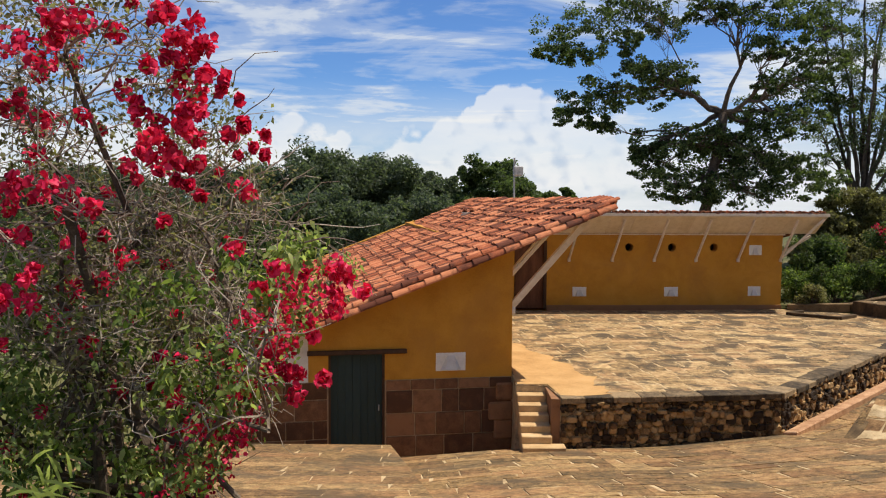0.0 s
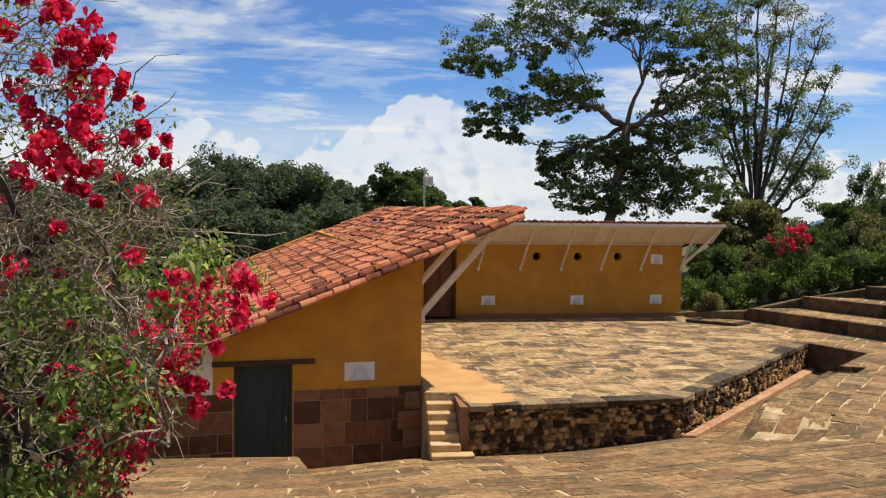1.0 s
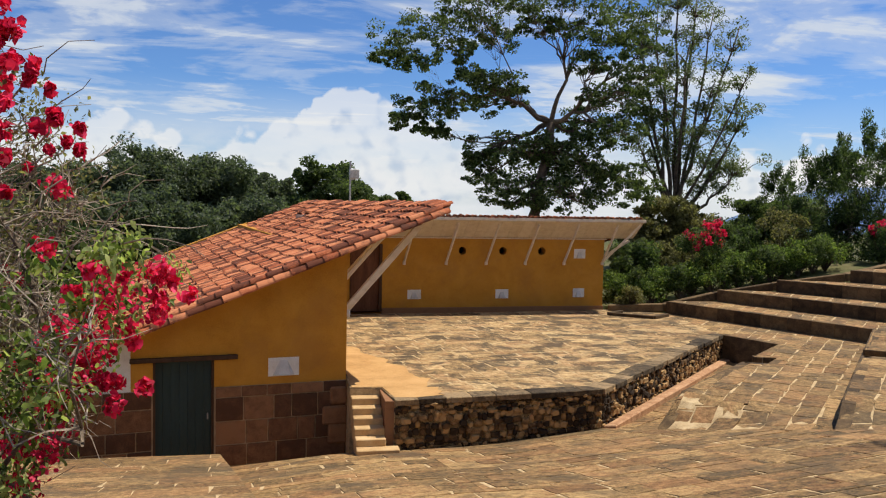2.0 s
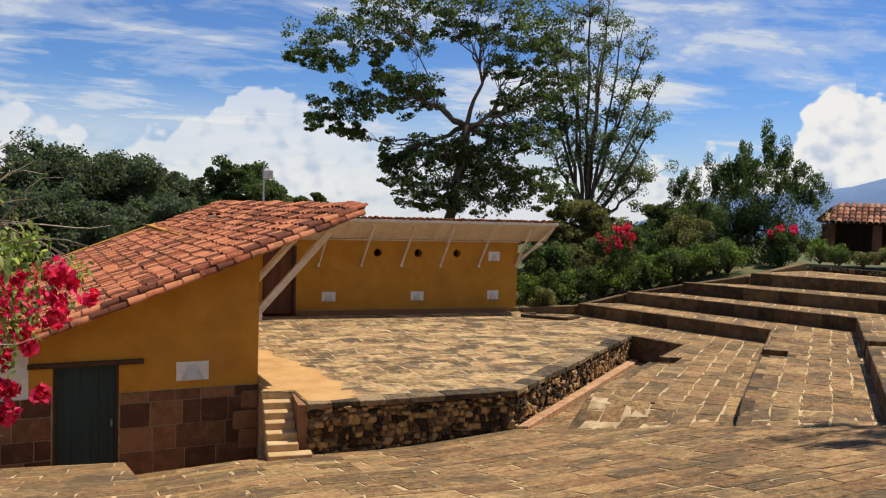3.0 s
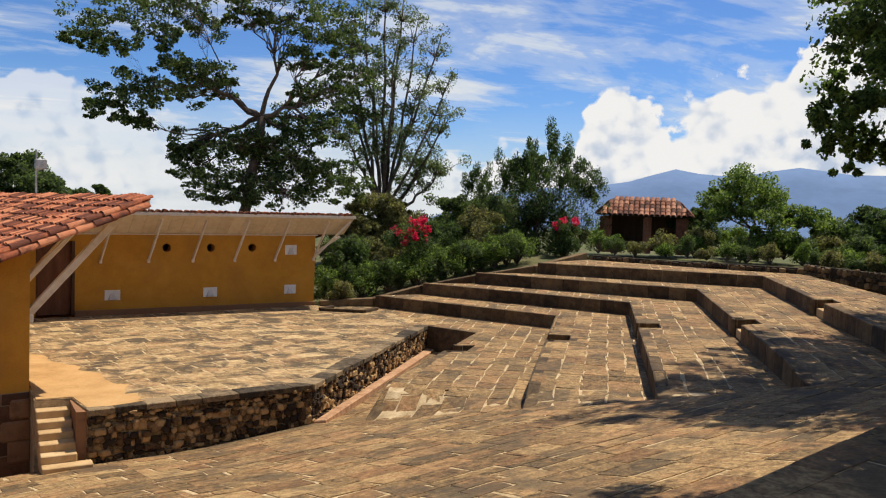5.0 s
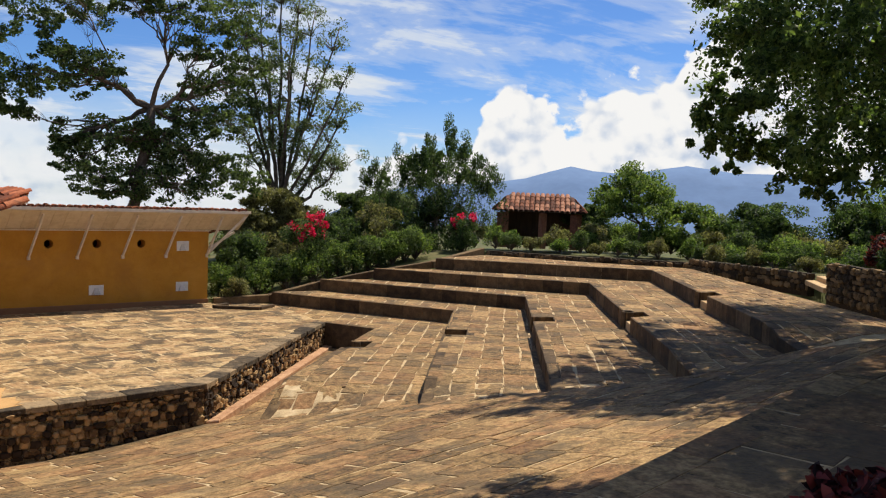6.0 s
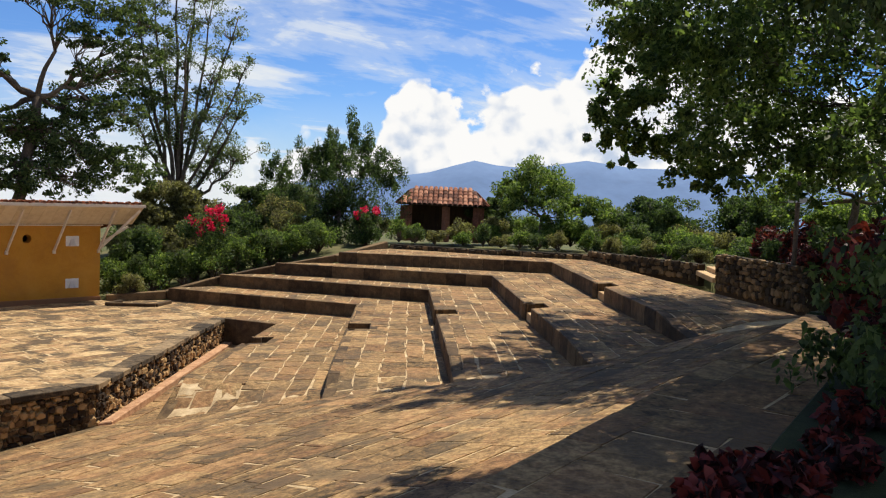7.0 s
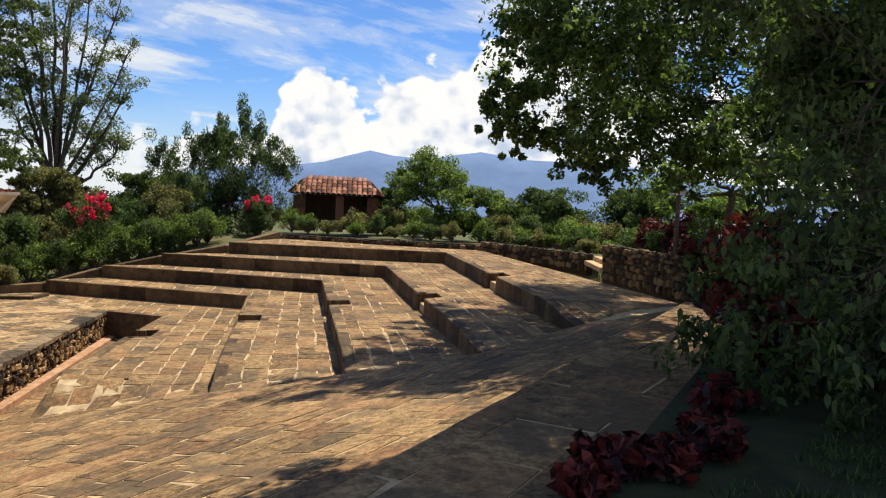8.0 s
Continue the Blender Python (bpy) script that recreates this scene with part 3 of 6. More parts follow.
STEPS.append(((24.5, 28.7), (28.85, 21.06), (19.5, 8.0)))
seat_floor, cuts = [], []
for k in range(5):
    lo, mid, hi = STEPS[k]
    nlo, nmid, nhi = STEPS[k + 1]
    first = ccw([SR, mid, nmid, nlo]) if k == 0 else ccw([lo, mid, nmid, nlo])
    plots, cut = second_leg(k)
    if k == 4:
        plots = plots + [ccw([hi, (17.5, 6.6), (22.0, 8.6), nhi])]
    top = tread_top(k)
    seat = mesh_ob("seating_terrace_%d" % k, bm_prism(first, -2.2, UP[k] - 0.003), M_JOINT)
    tagged(seat, "broad stone-paved seating step with a weathered, shade-darkened riser" if k else "lowest stone-paved step level with the stage", "terrace", kind="structure")
    for p in plots:
        part("terrace_core", bm_body(p, lambda x, y: top(x, y) - 0.007, -2.2), M_JOINT, seat)
    low = UP[k] - (RISE if k else 0.9)
    part("stair_tread", bm_prism(ccw(list(cut)), -2.2, (UP[k] + low) / 2, bevel=0.01), M_STEP, seat, "half-height step cut into the terrace edge")
    seat_floor.append((seat, [first] + plots, top))
    cuts.append(cut)
base_step = seat_floor[0][0]
# the low floor along the stage's side
LOW = ccw([SC, SR, STEPS[0][1], STEPS[0][2]])
low_z = lambda x, y: max(-0.95 + 0.012 * (x - 7) + 0.006 * (y - 17), ramp_z(x, y) - 0.012)
low_floor = mesh_ob("lower_floor", bm_body(LOW, lambda x, y: low_z(x, y) - 0.022, -2.2, 16), M_EARTH)
tagged(low_floor, "narrow ochre earth floor between stage wall and steps", "floor", kind="structure")
ka = offset_line(SC, SR, 0.06)
kb = offset_line(SC, SR, 0.36)
kerb = mesh_ob("trim_kerb", bm_prism(ccw([ka[0], ka[1], kb[1], kb[0]]), -1.4, lambda x, y: low_z(x, y) + 0.07, bevel=0.02), M_REDPATH)
tagged(kerb, "pink sandstone kerb along the stage wall", "kerb", kind="structure")

# ---- the slope ----
RAMP = [
    ccw([(-1.2, 17.0), (3.0, 17.0), (3.0, 9.0), (-1.2, 9.0)]),
    ccw([(3.0, 17.0), (7.2, 17.42), (7.2, 9.0), (3.0, 9.0)]),
    ccw([(7.2, 17.42), (7.9, 16.1), (9.95, 13.2), (7.2, 9.0)]),
    ccw([(9.95, 13.2), (11.35, 10.95), (12.95, 9.0), (7.2, 9.0)]),
    ccw([(-1.2, 9.0), (3.0, 9.0), (3.0, 2.9), (-1.2, 2.2)]),
    ccw([(3.0, 9.0), (12.95, 9.0), (12.0, 4.6), (3.0, 2.9)]),
    ccw([(12.95, 9.0), (15.6, 8.6), (17.5, 6.6), (12.0, 4.6)]),
]
ramp = mesh_ob("pavement_slope", bm_body(RAMP[0], lambda x, y: ramp_z(x, y) - 0.007, -2.2, 16), M_JOINT)
tagged(ramp, "sloping walk of worn sandstone flags, stained and uneven", "pavement", kind="structure")
for p in RAMP[1:]:
    part("slope_core", bm_body(p, lambda x, y: ramp_z(x, y) - 0.007, -2.2, 16), M_JOINT, ramp)
# the landing by the shrub
slab_z = lambda x, y: -1.06 + 0.2 * (17.1 - y)
SLAB = [ccw([(-7.5, 17.3), (-1.05, 17.1), (0.2, 8.8), (-7.5, 8.8)])]
landing = mesh_ob("pavement_landing", bm_prism(SLAB[0], -2.2, lambda x, y: slab_z(x, y) - 0.003), M_JOINT)
tagged(landing, "raised landing of large sandstone flags", "pavement", kind="structure")
yard = mesh_ob("floor_yard", bm_prism(ccw([(-8, 16.5), (3.0, 16.5), (3.0, 19.5), (-8, 19.5)]), -2.6, -2.0), M_EARTH)
tagged(yard, "earth floor of the sunken yard", "floor", kind="structure")
# the upper walk on which one stands
WALK = [(-9.0, -9.0), (4.0, -9.0), (4.1, 2.0), (14.0, 4.5), (14.0, 5.64), (-9.0, 0.19)]
upper = mesh_ob("pavement_upper_walk", bm_prism(WALK, -2.2, WALK_Z - 0.003), M_JOINT)
tagged(upper, "upper stone-flagged walk in tree shade", "pavement", kind="structure")
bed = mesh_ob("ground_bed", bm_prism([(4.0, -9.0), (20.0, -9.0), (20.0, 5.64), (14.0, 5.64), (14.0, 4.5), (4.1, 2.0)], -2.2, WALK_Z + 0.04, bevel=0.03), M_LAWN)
tagged(bed, "lawn and planting bed beside the walk, coloured dark for shade", "lawn", kind="structure")

# ---- steps up to the stage ----
stair = empty("stone_steps", "worn pale sandstone steps rising to the stage", "steps")
for k in range(6):
    y1 = 18.02 - 0.27 * k
    z1 = -0.146 * (k + 1) + 0.146 - (0.146 if k >= 0 else 0)
    right = 2.25 if k < 5 else 2.5
    part("step", bm_box((right - 1.63, 0.30, 0.5), ((1.63 + right) / 2, y1 - 0.15, z1 - 0.25), bevel=0.014), M_STEP, stair)
part("cheek_wall", bm_prism(ccw([(2.26, 18.0), (2.26, 16.95), (2.44, 16.93), (2.5, 18.0)]), -2.0, -0.03), M_ASHLAR, stair, "dark side wall of the steps")

# ---- front building ----
FW = Vector((0.985, 0.173, 0)).normalized()      # along the front wall
FN = Vector((-FW.y, FW.x, 0))                    # into the building
FO = Vector((1.6, 18.94, 0))                     # the wall's corner by the steps


def fpt(s, d, z):
    """A place on the front building: s along the wall from the corner, d inwards, z up."""
    p = FO + FW * s + FN * d
    return Vector((p.x, p.y, z))


def f_box(name, s0, s1, d0, d1, z0, z1, mat, parent, bevel=0.0, label=""):
    c = fpt((s0 + s1) / 2, (d0 + d1) / 2, (z0 + z1) / 2)
    m = Matrix.Translation(c) @ Matrix.Rotation(math.atan2(FW.y, FW.x), 4, "Z")
    return part(name, bm_box((abs(s1 - s0), abs(d1 - d0), z1 - z0), bevel=bevel, m=m), mat, parent, label)


ROOF_S0, ROOF_Z0, ROOF_S1, ROOF_Z1 = -5.3, 0.95, 2.33, 3.92      # low and high end of the front verge
slope = (ROOF_Z1 - ROOF_Z0) / (ROOF_S1 - ROOF_S0)
roof_under = lambda s: ROOF_Z0 + (s - ROOF_S0) * slope
DEPTH = 16.5

front = empty("front_building", "low ochre-washed building with a single-pitch clay tile roof", "building", m=Matrix())


def wall_piece(s0, s1, z0, z1=None, d0=0.0, d1=0.4):
    """A stretch of the front wall, its head following the roof where no height is given."""
    bm = bmesh.new()
    top = (lambda s: roof_under(s) - 0.06) if z1 is None else (lambda s: z1)
    v = [bm.verts.new(fpt(s, d, z)) for d in (d0, d1) for s, z in ((s0, z0), (s1, z0), (s1, top(s1)), (s0, top(s0)))]
    for fc in ((0, 1, 2, 3), (7, 6, 5, 4), (0, 4, 5, 1), (1, 5, 6, 2), (2, 6, 7, 3), (3, 7, 4, 0)):
        bm.faces.new([v[i] for i in fc])
    return bm


DL, DR, DT = -4.16, -2.91, 0.60                   # the door's opening
part("wall", wall_piece(-2.91, 0.0, 0.0), M_YELLOW, front)
part("wall", wall_piece(DL, DR, DT), M_YELLOW, front)
part("wall", wall_piece(-4.6, DL, 0.0), M_YELLOW, front)
part("wall", wall_piece(-6.6, -4.6, 0.0), M_WHITE, front, "white-washed end of the wall")
part("base_core", wall_piece(DR, 0.0, -2.0, 0.0, -0.012), M_ASHJOINT, front)
part("base_core", wall_piece(-6.6, DL, -2.0, 0.0, -0.012), M_ASHJOINT, front)
# the side wall along the stage, and the back
bm = bmesh.new()
v = [bm.verts.new(fpt(s, d, z)) for s in (-0.4, 0.0) for d, z in ((0.4, -2), (DEPTH - 0.4, -2), (DEPTH - 0.4, 2.9), (0.4, 2.9))]
for fc in ((0, 1, 2, 3), (7, 6, 5, 4), (0, 4, 5, 1), (1, 5, 6, 2), (2, 6, 7, 3), (3, 7, 4, 0)):
    bm.faces.new([v[i] for i in fc])
part("wall", bm, M_YELLOW, front)
part("wall", wall_piece(-6.6, 0, -2.0, None, DEPTH - 0.4, DEPTH), M_YELLOW, front)
# ashlar base
rng = random.Random(11)
for a0, a1 in ((DR + 0.02, 0.0), (-6.6, DL - 0.02)):
    z = -1.75
    while z < -0.05:
        h = min(rng.choice((0.42, 0.47, 0.52)), -z)
        if -z - h < 0.2:
            h = -z
        s = a0
        while s < a1 - 0.05:
            w = rng.uniform(0.38, 0.72)
            if a1 - s - w < 0.3:
                w = a1 - s
            f_box("base_stone", s + 0.012, s + w - 0.012, -0.022 - rng.uniform(0, 0.02), 0.05, z + 0.012, z + h - 0.012, M_ASHLAR, front, 0.010)
            s += w
        z += h
# quoins of rough stone at the corner by the steps
for k, (w, h) in enumerate(((0.42, 0.50), (0.55, 0.46), (0.38, 0.44))):
    z0 = -1.45 + sum((0.44, 0.46, 0.50)[:k])
    f_box("quoin_stone", -w, 0.035, -0.075, 0.3, z0, z0 + h * 0.95, M_ASHLAR, front, 0.045, "rough corner stone")
# door
door = f_box("door", DL + 0.03, DR - 0.03, 0.19, 0.22, -1.55, DT, M_DOOR, front, label="closed dark green plank door")
nb = 7
for k in range(nb):
    s0 = DL + 0.03 + (DR - DL - 0.06) * k / nb
    s1 = DL + 0.03 + (DR - DL - 0.06) * (k + 1) / nb
    f_box("plank", s0 + 0.0015, s1 - 0.0015, 0.145, 0.188, -1.55, DT - 0.01, M_DOOR, door, 0.002)
for s in (DL + 0.02, DR - 0.02):
    f_box("door_frame", s - 0.03, s + 0.03, 0.05, 0.25, -1.6, DT, M_DARKWOOD, front)
f_box("door_handle", DR - 0.14, DR - 0.11, 0.10, 0.15, -0.72, -0.58, M_METAL, door, 0.006)
f_box("lintel", -4.62, -2.42, -0.07, 0.35, DT, DT + 0.10, M_DARKWOOD, front, 0.012, "dark timber lintel over the door")
# the small splayed opening, white round a grey hood
f_box("vent_reveal", -1.76, -1.08, -0.012, 0.1, 0.17, 0.58, M_WHITE, front, 0.004, "white-washed panel round a small vent")
bm = bmesh.new()
v = [bm.verts.new(fpt(s, d, z)) for s, d, z in ((-1.66, -0.016, 0.19), (-1.18, -0.016, 0.19), (-1.34, -0.016, 0.52), (-1.50, -0.016, 0.52), (-1.55, -0.10, 0.20), (-1.29, -0.10, 0.20))]
for fc in ((0, 4, 3), (4, 5, 2, 3), (5, 1, 2), (0, 1, 5, 4)):
    bm.faces.new([v[i] for i in fc])
part("vent_hood", bm, M_VENT, front, "pale splayed vent hood")

# roof boards and timbers
roof = empty("tile_roof", "single-pitch roof of weathered clay barrel tiles", "roof", m=Matrix())
bm = bmesh.new()
V0 = -0.32                                       # overhang of the front verge
v = [bm.verts.new(fpt(s, d, roof_under(s) + dz - 0.22 * max(d, 0) / DEPTH)) for dz in (0.0, 0.06) for s, d in ((ROOF_S0, V0), (ROOF_S1, V0), (ROOF_S1, DEPTH), (ROOF_S0, DEPTH))]
for fc in ((3, 2, 1, 0), (4, 5, 6, 7), (0, 1, 5, 4), (1, 2, 6, 5), (2, 3, 7, 6), (3, 0, 4, 7)):
    bm.faces.new([v[i] for i in fc])
part("roof_deck", bm, M_PAINTWOOD, roof, "cream-painted boarding under the tiles")


def barrel(length, r0, r1, sides=7, lift=0.0, over=True):
    """A tapered half-round tile along +x: hump up (over) or trough."""
    vs, fs = [], []
    for x, r in ((0.0, r0), (length, r1)):
        for inner in (0.0, 0.016):
            for k in range(sides + 1):
                a = math.pi * k / sides
                rr = r - inner
                vs.append((x, -rr * math.cos(a), (rr * math.sin(a) if over else -rr * math.sin(a)) * 0.72 + lift))
    n = sides + 1
    for k in range(sides):
        fs.append((k, 2 * n + k, 2 * n + k + 1, k + 1))
        fs.append((n + k, n + k + 1, 3 * n + k + 1, 3 * n + k))
        fs.append((k, k + 1, n + k + 1, n + k))
        fs.append((2 * n + k, 3 * n + k, 3 * n + k + 1, 2 * n + k + 1))
    fs.append((0, n, 3 * n, 2 * n))
    fs.append((sides, 2 * n + sides, 3 * n + sides, n + sides))
    return vs, fs


def tile_field(parent, at, along, across, normal, length, width, seed, pitch=0.235, lay=0.36, count=300, near_first=True, sag=None):
    """Rows of barrel tiles; at: the low front corner; along: up the slope; across: over the width."""
    rng = random.Random(seed)
    hump, fs = barrel(lay + 0.08, 0.112, 0.088)
    trough, _ = barrel(lay + 0.08, 0.085, 0.108, over=False)
    me = bpy.data.meshes.new("roof_tile")
    me.from_pydata(hump, [], fs)
    me.materials.append(M_TILE)
    rows, cols = int(length / lay), int(width / pitch)
    base = Matrix((along, across, normal)).transposed().to_4x4()
    verts, faces, made = [], [], 0
    for c in range(cols):
        for r in range(rows):
            p = at + along * (r * lay + rng.uniform(-0.03, 0.03)) + across * (c * pitch + 0.11 + rng.uniform(-0.012, 0.012))
            z = sag(r / rows, c / cols) if sag else 0.0
            m = Matrix.Translation(p + normal * (0.07 + z + rng.uniform(0, 0.022))) @ base @ pose(0, 0, 0, rng.uniform(-4, 4), 2.8 + rng.uniform(-1.2, 1.2), rng.uniform(-3.2, 3.2))
            if made < count:
                ob = new("roof_tile", me)
                ob.matrix_world = m
                ob.parent = parent
                made += 1
            else:
                o = len(verts)
                verts += [tuple(m @ Vector(q)) for q in hump]
                faces += [tuple(k + o for k in f) for f in fs]
            if c:
                m2 = Matrix.Translation(p + normal * (0.075 + z) - across * pitch / 2) @ base @ pose(0, 0, 0, 0, 2.6, rng.uniform(-1, 1))
                o = len(verts)
                verts += [tuple(m2 @ Vector(q)) for q in trough]
                faces += [tuple(k + o for k in f) for f in fs]
    me2 = bpy.data.meshes.new("further_tiles")
    me2.from_pydata(verts, [], faces)
    me2.materials.append(M_TILE2)
    ob = new("further_tiles", me2)
    ob.parent = parent
    tagged(ob, kind="stuff")


along = (fpt(ROOF_S1, 0, ROOF_Z1) - fpt(ROOF_S0, 0, ROOF_Z0)).normalized()
length = (fpt(ROOF_S1, 0, ROOF_Z1) - fpt(ROOF_S0, 0, ROOF_Z0)).length
normal = along.cross(FN).normalized()
tile_field(roof, fpt(ROOF_S0 - 0.08, V0 - 0.06, ROOF_Z0 + 0.06 - 0.03), along, FN, normal, length + 0.1, DEPTH - V0, 21,
           sag=lambda u, w: -0.22 * w - 0.05 * math.sin(math.pi * u) + 0.02 * math.sin(w * 31))
# the verge: a double row of larger cover tiles along the rake
vh, vf = barrel(0.46, 0.135, 0.115, 8)
me_verge = bpy.data.meshes.new("verge_tile")
me_verge.from_pydata(vh, [], vf)
me_verge.materials.append(M_TILE)
vb = Matrix((along, FN, normal)).transposed().to_4x4()
rng = random.Random(23)
for row, (off, lift) in enumerate(((-0.02, 0.10), (-0.15, -0.005))):
    for k in range(int(length / 0.38)):
        ob = new("verge_tile", me_verge)
        ob.matrix_world = Matrix.Translation(fpt(ROOF_S0, V0 + off, ROOF_Z0) + along * (k * 0.38 - 0.06 + row * 0.1) + normal * (lift + rng.uniform(0, 0.012))) @ vb @ pose(0, 0, 0, rng.uniform(-3, 3) + (12 if row else 0), 2.2, rng.uniform(-1.5, 1.5))
        ob.parent = roof
# rafters' ends and braces under the high eave
for k in range(9):
    d = 0.1 + k * 2.0
    part("rafter", bm_bar(fpt(-0.3, d, roof_under(-0.3) - 0.07 - 0.013 * d), fpt(ROOF_S1 - 0.05, d, roof_under(ROOF_S1 - 0.05) - 0.07 - 0.013 * d), 0.09, 0.12), M_PAINTWOOD, roof)
part("eave_board", bm_bar(fpt(ROOF_S1 - 0.03, V0, roof_under(ROOF_S1) - 0.06), fpt(ROOF_S1 - 0.03, DEPTH, roof_under(ROOF_S1) - 0.28), 0.05, 0.14), M_PAINTWOOD, roof)
part("verge_board", bm_bar(fpt(ROOF_S0, V0 + 0.02, roof_under(ROOF_S0) - 0.03), fpt(ROOF_S1, V0 + 0.02, roof_under(ROOF_S1) - 0.03), 0.04, 0.07), M_DARKWOOD, roof)
for d in (0.25, 2.25, 4.25, 6.25):
    part("brace", bm_bar(fpt(0.02, d, 1.55), fpt(1.9, d, roof_under(1.9) - 0.12), 0.12, 0.15, bevel=0.008), M_PAINTWOOD, roof, "cream-painted timber brace")
    part("brace", bm_bar(fpt(0.02, d, 2.3), fpt(0.9, d, roof_under(0.9) - 0.12), 0.07, 0.09, bevel=0.008), M_PAINTWOOD, roof)
    part("corbel", bm_box((0.14, 0.2, 0.16), fpt(0.06, d, 1.48), 0.02), M_WHITE, roof)

# ---- back building ----
BA, BB = Vector((1.2, 29.78, 0)), Vector((12.27, 30.30, 0))
BW = (BB - BA).normalized()
BN = Vector((-BW.y, BW.x, 0))


def bpt(x, d, z):
    """A place on the back building: at x of the plan along its wall, d inwards, z up."""
    p = BA + BW * ((x - BA.x) / BW.x) + BN * d
    return Vector((p.x, p.y, z))


def b_box(name, x0, x1, d0, d1, z0, z1, mat, parent, bevel=0.0, label=""):
    c = bpt((x0 + x1) / 2, (d0 + d1) / 2, (z0 + z1) / 2)
    m = Matrix.Translation(c) @ Matrix.Rotation(math.atan2(BW.y, BW.x), 4, "Z")
    return part(name, bm_box((abs(x1 - x0) / BW.x, abs(d1 - d0), z1 - z0), bevel=bevel, m=m), mat, parent, label)


back = empty("stage_building", "long ochre-washed stage building with round vents and a tiled roof", "building", m=Matrix())
WT = 2.74
HOLES = (6.68, 8.23, 9.76)


def wall_with_holes(x0, x1, z0, z1, holes, r, hz, thick=0.45):
    """A wall panel with round openings through it."""
    bm = bmesh.new()
    xs = [x0] + [(a + b) / 2 for a, b in zip(holes, holes[1:])] + [x1]
    n = 16
    rims = {}
    for d in (0.0, thick):
        for i, h in enumerate(holes):
            a, b = xs[i], xs[i + 1]
            ring = [bm.verts.new(bpt(h + r * math.cos(2 * math.pi * k / n), d, hz + r * math.sin(2 * math.pi * k / n))) for k in range(n)]
            outer = []
            for k in range(n):
                t = 2 * math.pi * k / n
                cu, cv = math.cos(t), math.sin(t)
                ku = ((b - h) if cu > 0 else (h - a)) / max(abs(cu), 1e-6)
                kv = ((z1 - hz) if cv > 0 else (hz - z0)) / max(abs(cv), 1e-6)
                q = min(ku, kv)
                outer.append(bm.verts.new(bpt(h + cu * q, d, hz + cv * q)))
            for k in range(n):
                k2 = (k + 1) % n
                bm.faces.new((ring[k], ring[k2], outer[k2], outer[k]))
            for cx, cz in ((b, z1), (a, z1), (a, z0), (b, z0)):
                t = math.atan2(cz - hz, cx - h) % (2 * math.pi)
                k = int(t / (2 * math.pi) * n)
                c = bm.verts.new(bpt(cx, d, cz))
                bm.faces.new((outer[k], outer[(k + 1) % n], c))
            rims.setdefault(i, []).append(ring)
    for i in range(len(holes)):
        ra, rb = rims[i]
        for k in range(n):
            bm.faces.new((ra[k], ra[(k + 1) % n], rb[(k + 1) % n], rb[k]))
    bmesh.ops.remove_doubles(bm, verts=bm.verts, dist=0.0005)
    bmesh.ops.recalc_face_normals(bm, faces=bm.faces)
    return bm


part("wall", wall_with_holes(5.6, 10.7, 0.0, WT, HOLES, 0.15, 2.22), M_YELLOW, back)
b_box("wall", 3.72, 5.6, 0.0, 0.45, 0.0, WT, M_YELLOW, back)
b_box("wall", 10.7, 12.27, 0.0, 0.45, 0.0, WT, M_YELLOW, back)
b_box("wall", 1.2, 2.55, 0.0, 0.45, 0.0, WT, M_YELLOW, back)
b_box("wall", 2.55, 3.72, 0.0, 0.45, 2.45, WT, M_YELLOW, back)
b_box("wall", 11.85, 12.27, 0.45, 6.0, -1.5, WT - 0.4, M_YELLOW, back)
b_box("wall", 1.2, 11.85, 5.6, 6.0, -1.5, WT - 1.2, M_YELLOW, back)
b_box("plinth", 3.72, 12.30, -0.035, 0.1, -0.1, 0.14, M_ASHLAR, back, 0.01, "dark brown painted plinth")
b_box("door", 2.58, 3.69, 0.15, 0.21, 0.0, 2.42, M_REDWOOD, back, 0.008, "closed red-brown timber door")
b_box("door_frame", 3.62, 3.72, 0.02, 0.25, 0.0, 2.45, M_DARKWOOD, back)
# Dark sheet added behind the round openings, in place of indoor shade
b_box("interior_wall", 1.7, 11.8, 1.4, 1.5, -0.2, WT - 0.3, M_DARKWOOD, back)
for x, z, w, h in ((4.9, 0.62, 0.5, 0.34), (8.23, 0.62, 0.5, 0.34), (11.28, 0.64, 0.46, 0.34), (11.28, 2.13, 0.46, 0.36)):
    b_box("vent_reveal", x - w / 2, x + w / 2, -0.012, 0.1, z - h / 2, z + h / 2, M_WHITE, back, 0.004, "white-washed panel round a small vent")
    bm = bmesh.new()
    v = [bm.verts.new(bpt(x + a * w, d, z + c * h)) for a, d, c in ((-0.3, -0.016, -0.45), (0.3, -0.016, -0.45), (0.12, -0.016, 0.2), (-0.12, -0.016, 0.2), (-0.2, -0.07, -0.43), (0.2, -0.07, -0.43))]
    for fc in ((0, 4, 3), (4, 5, 2, 3), (5, 1, 2), (0, 1, 5, 4)):
        bm.faces.new([v[i] for i in fc])
    part("vent_hood", bm, M_VENT, back)
back_roof = empty("stage_building_roof", "tiled roof with a deep cream-boarded eave on timber braces", "roof", m=Matrix())
EO, EZ, WZ = -0.95, 3.36, 2.68                     # the eave's reach and height, the wall's head
under = lambda d: WZ + 0.05 + (EZ - WZ) * (-d / 0.95) * (1.0 if d < 0 else 0.25)
bm = bmesh.new()
v = [bm.verts.new(bpt(x, d, under(d) + dz)) for dz in (0.0, 0.07) for x, d in ((0.6, EO), (13.5, EO), (13.5, 6.3), (0.6, 6.3))]
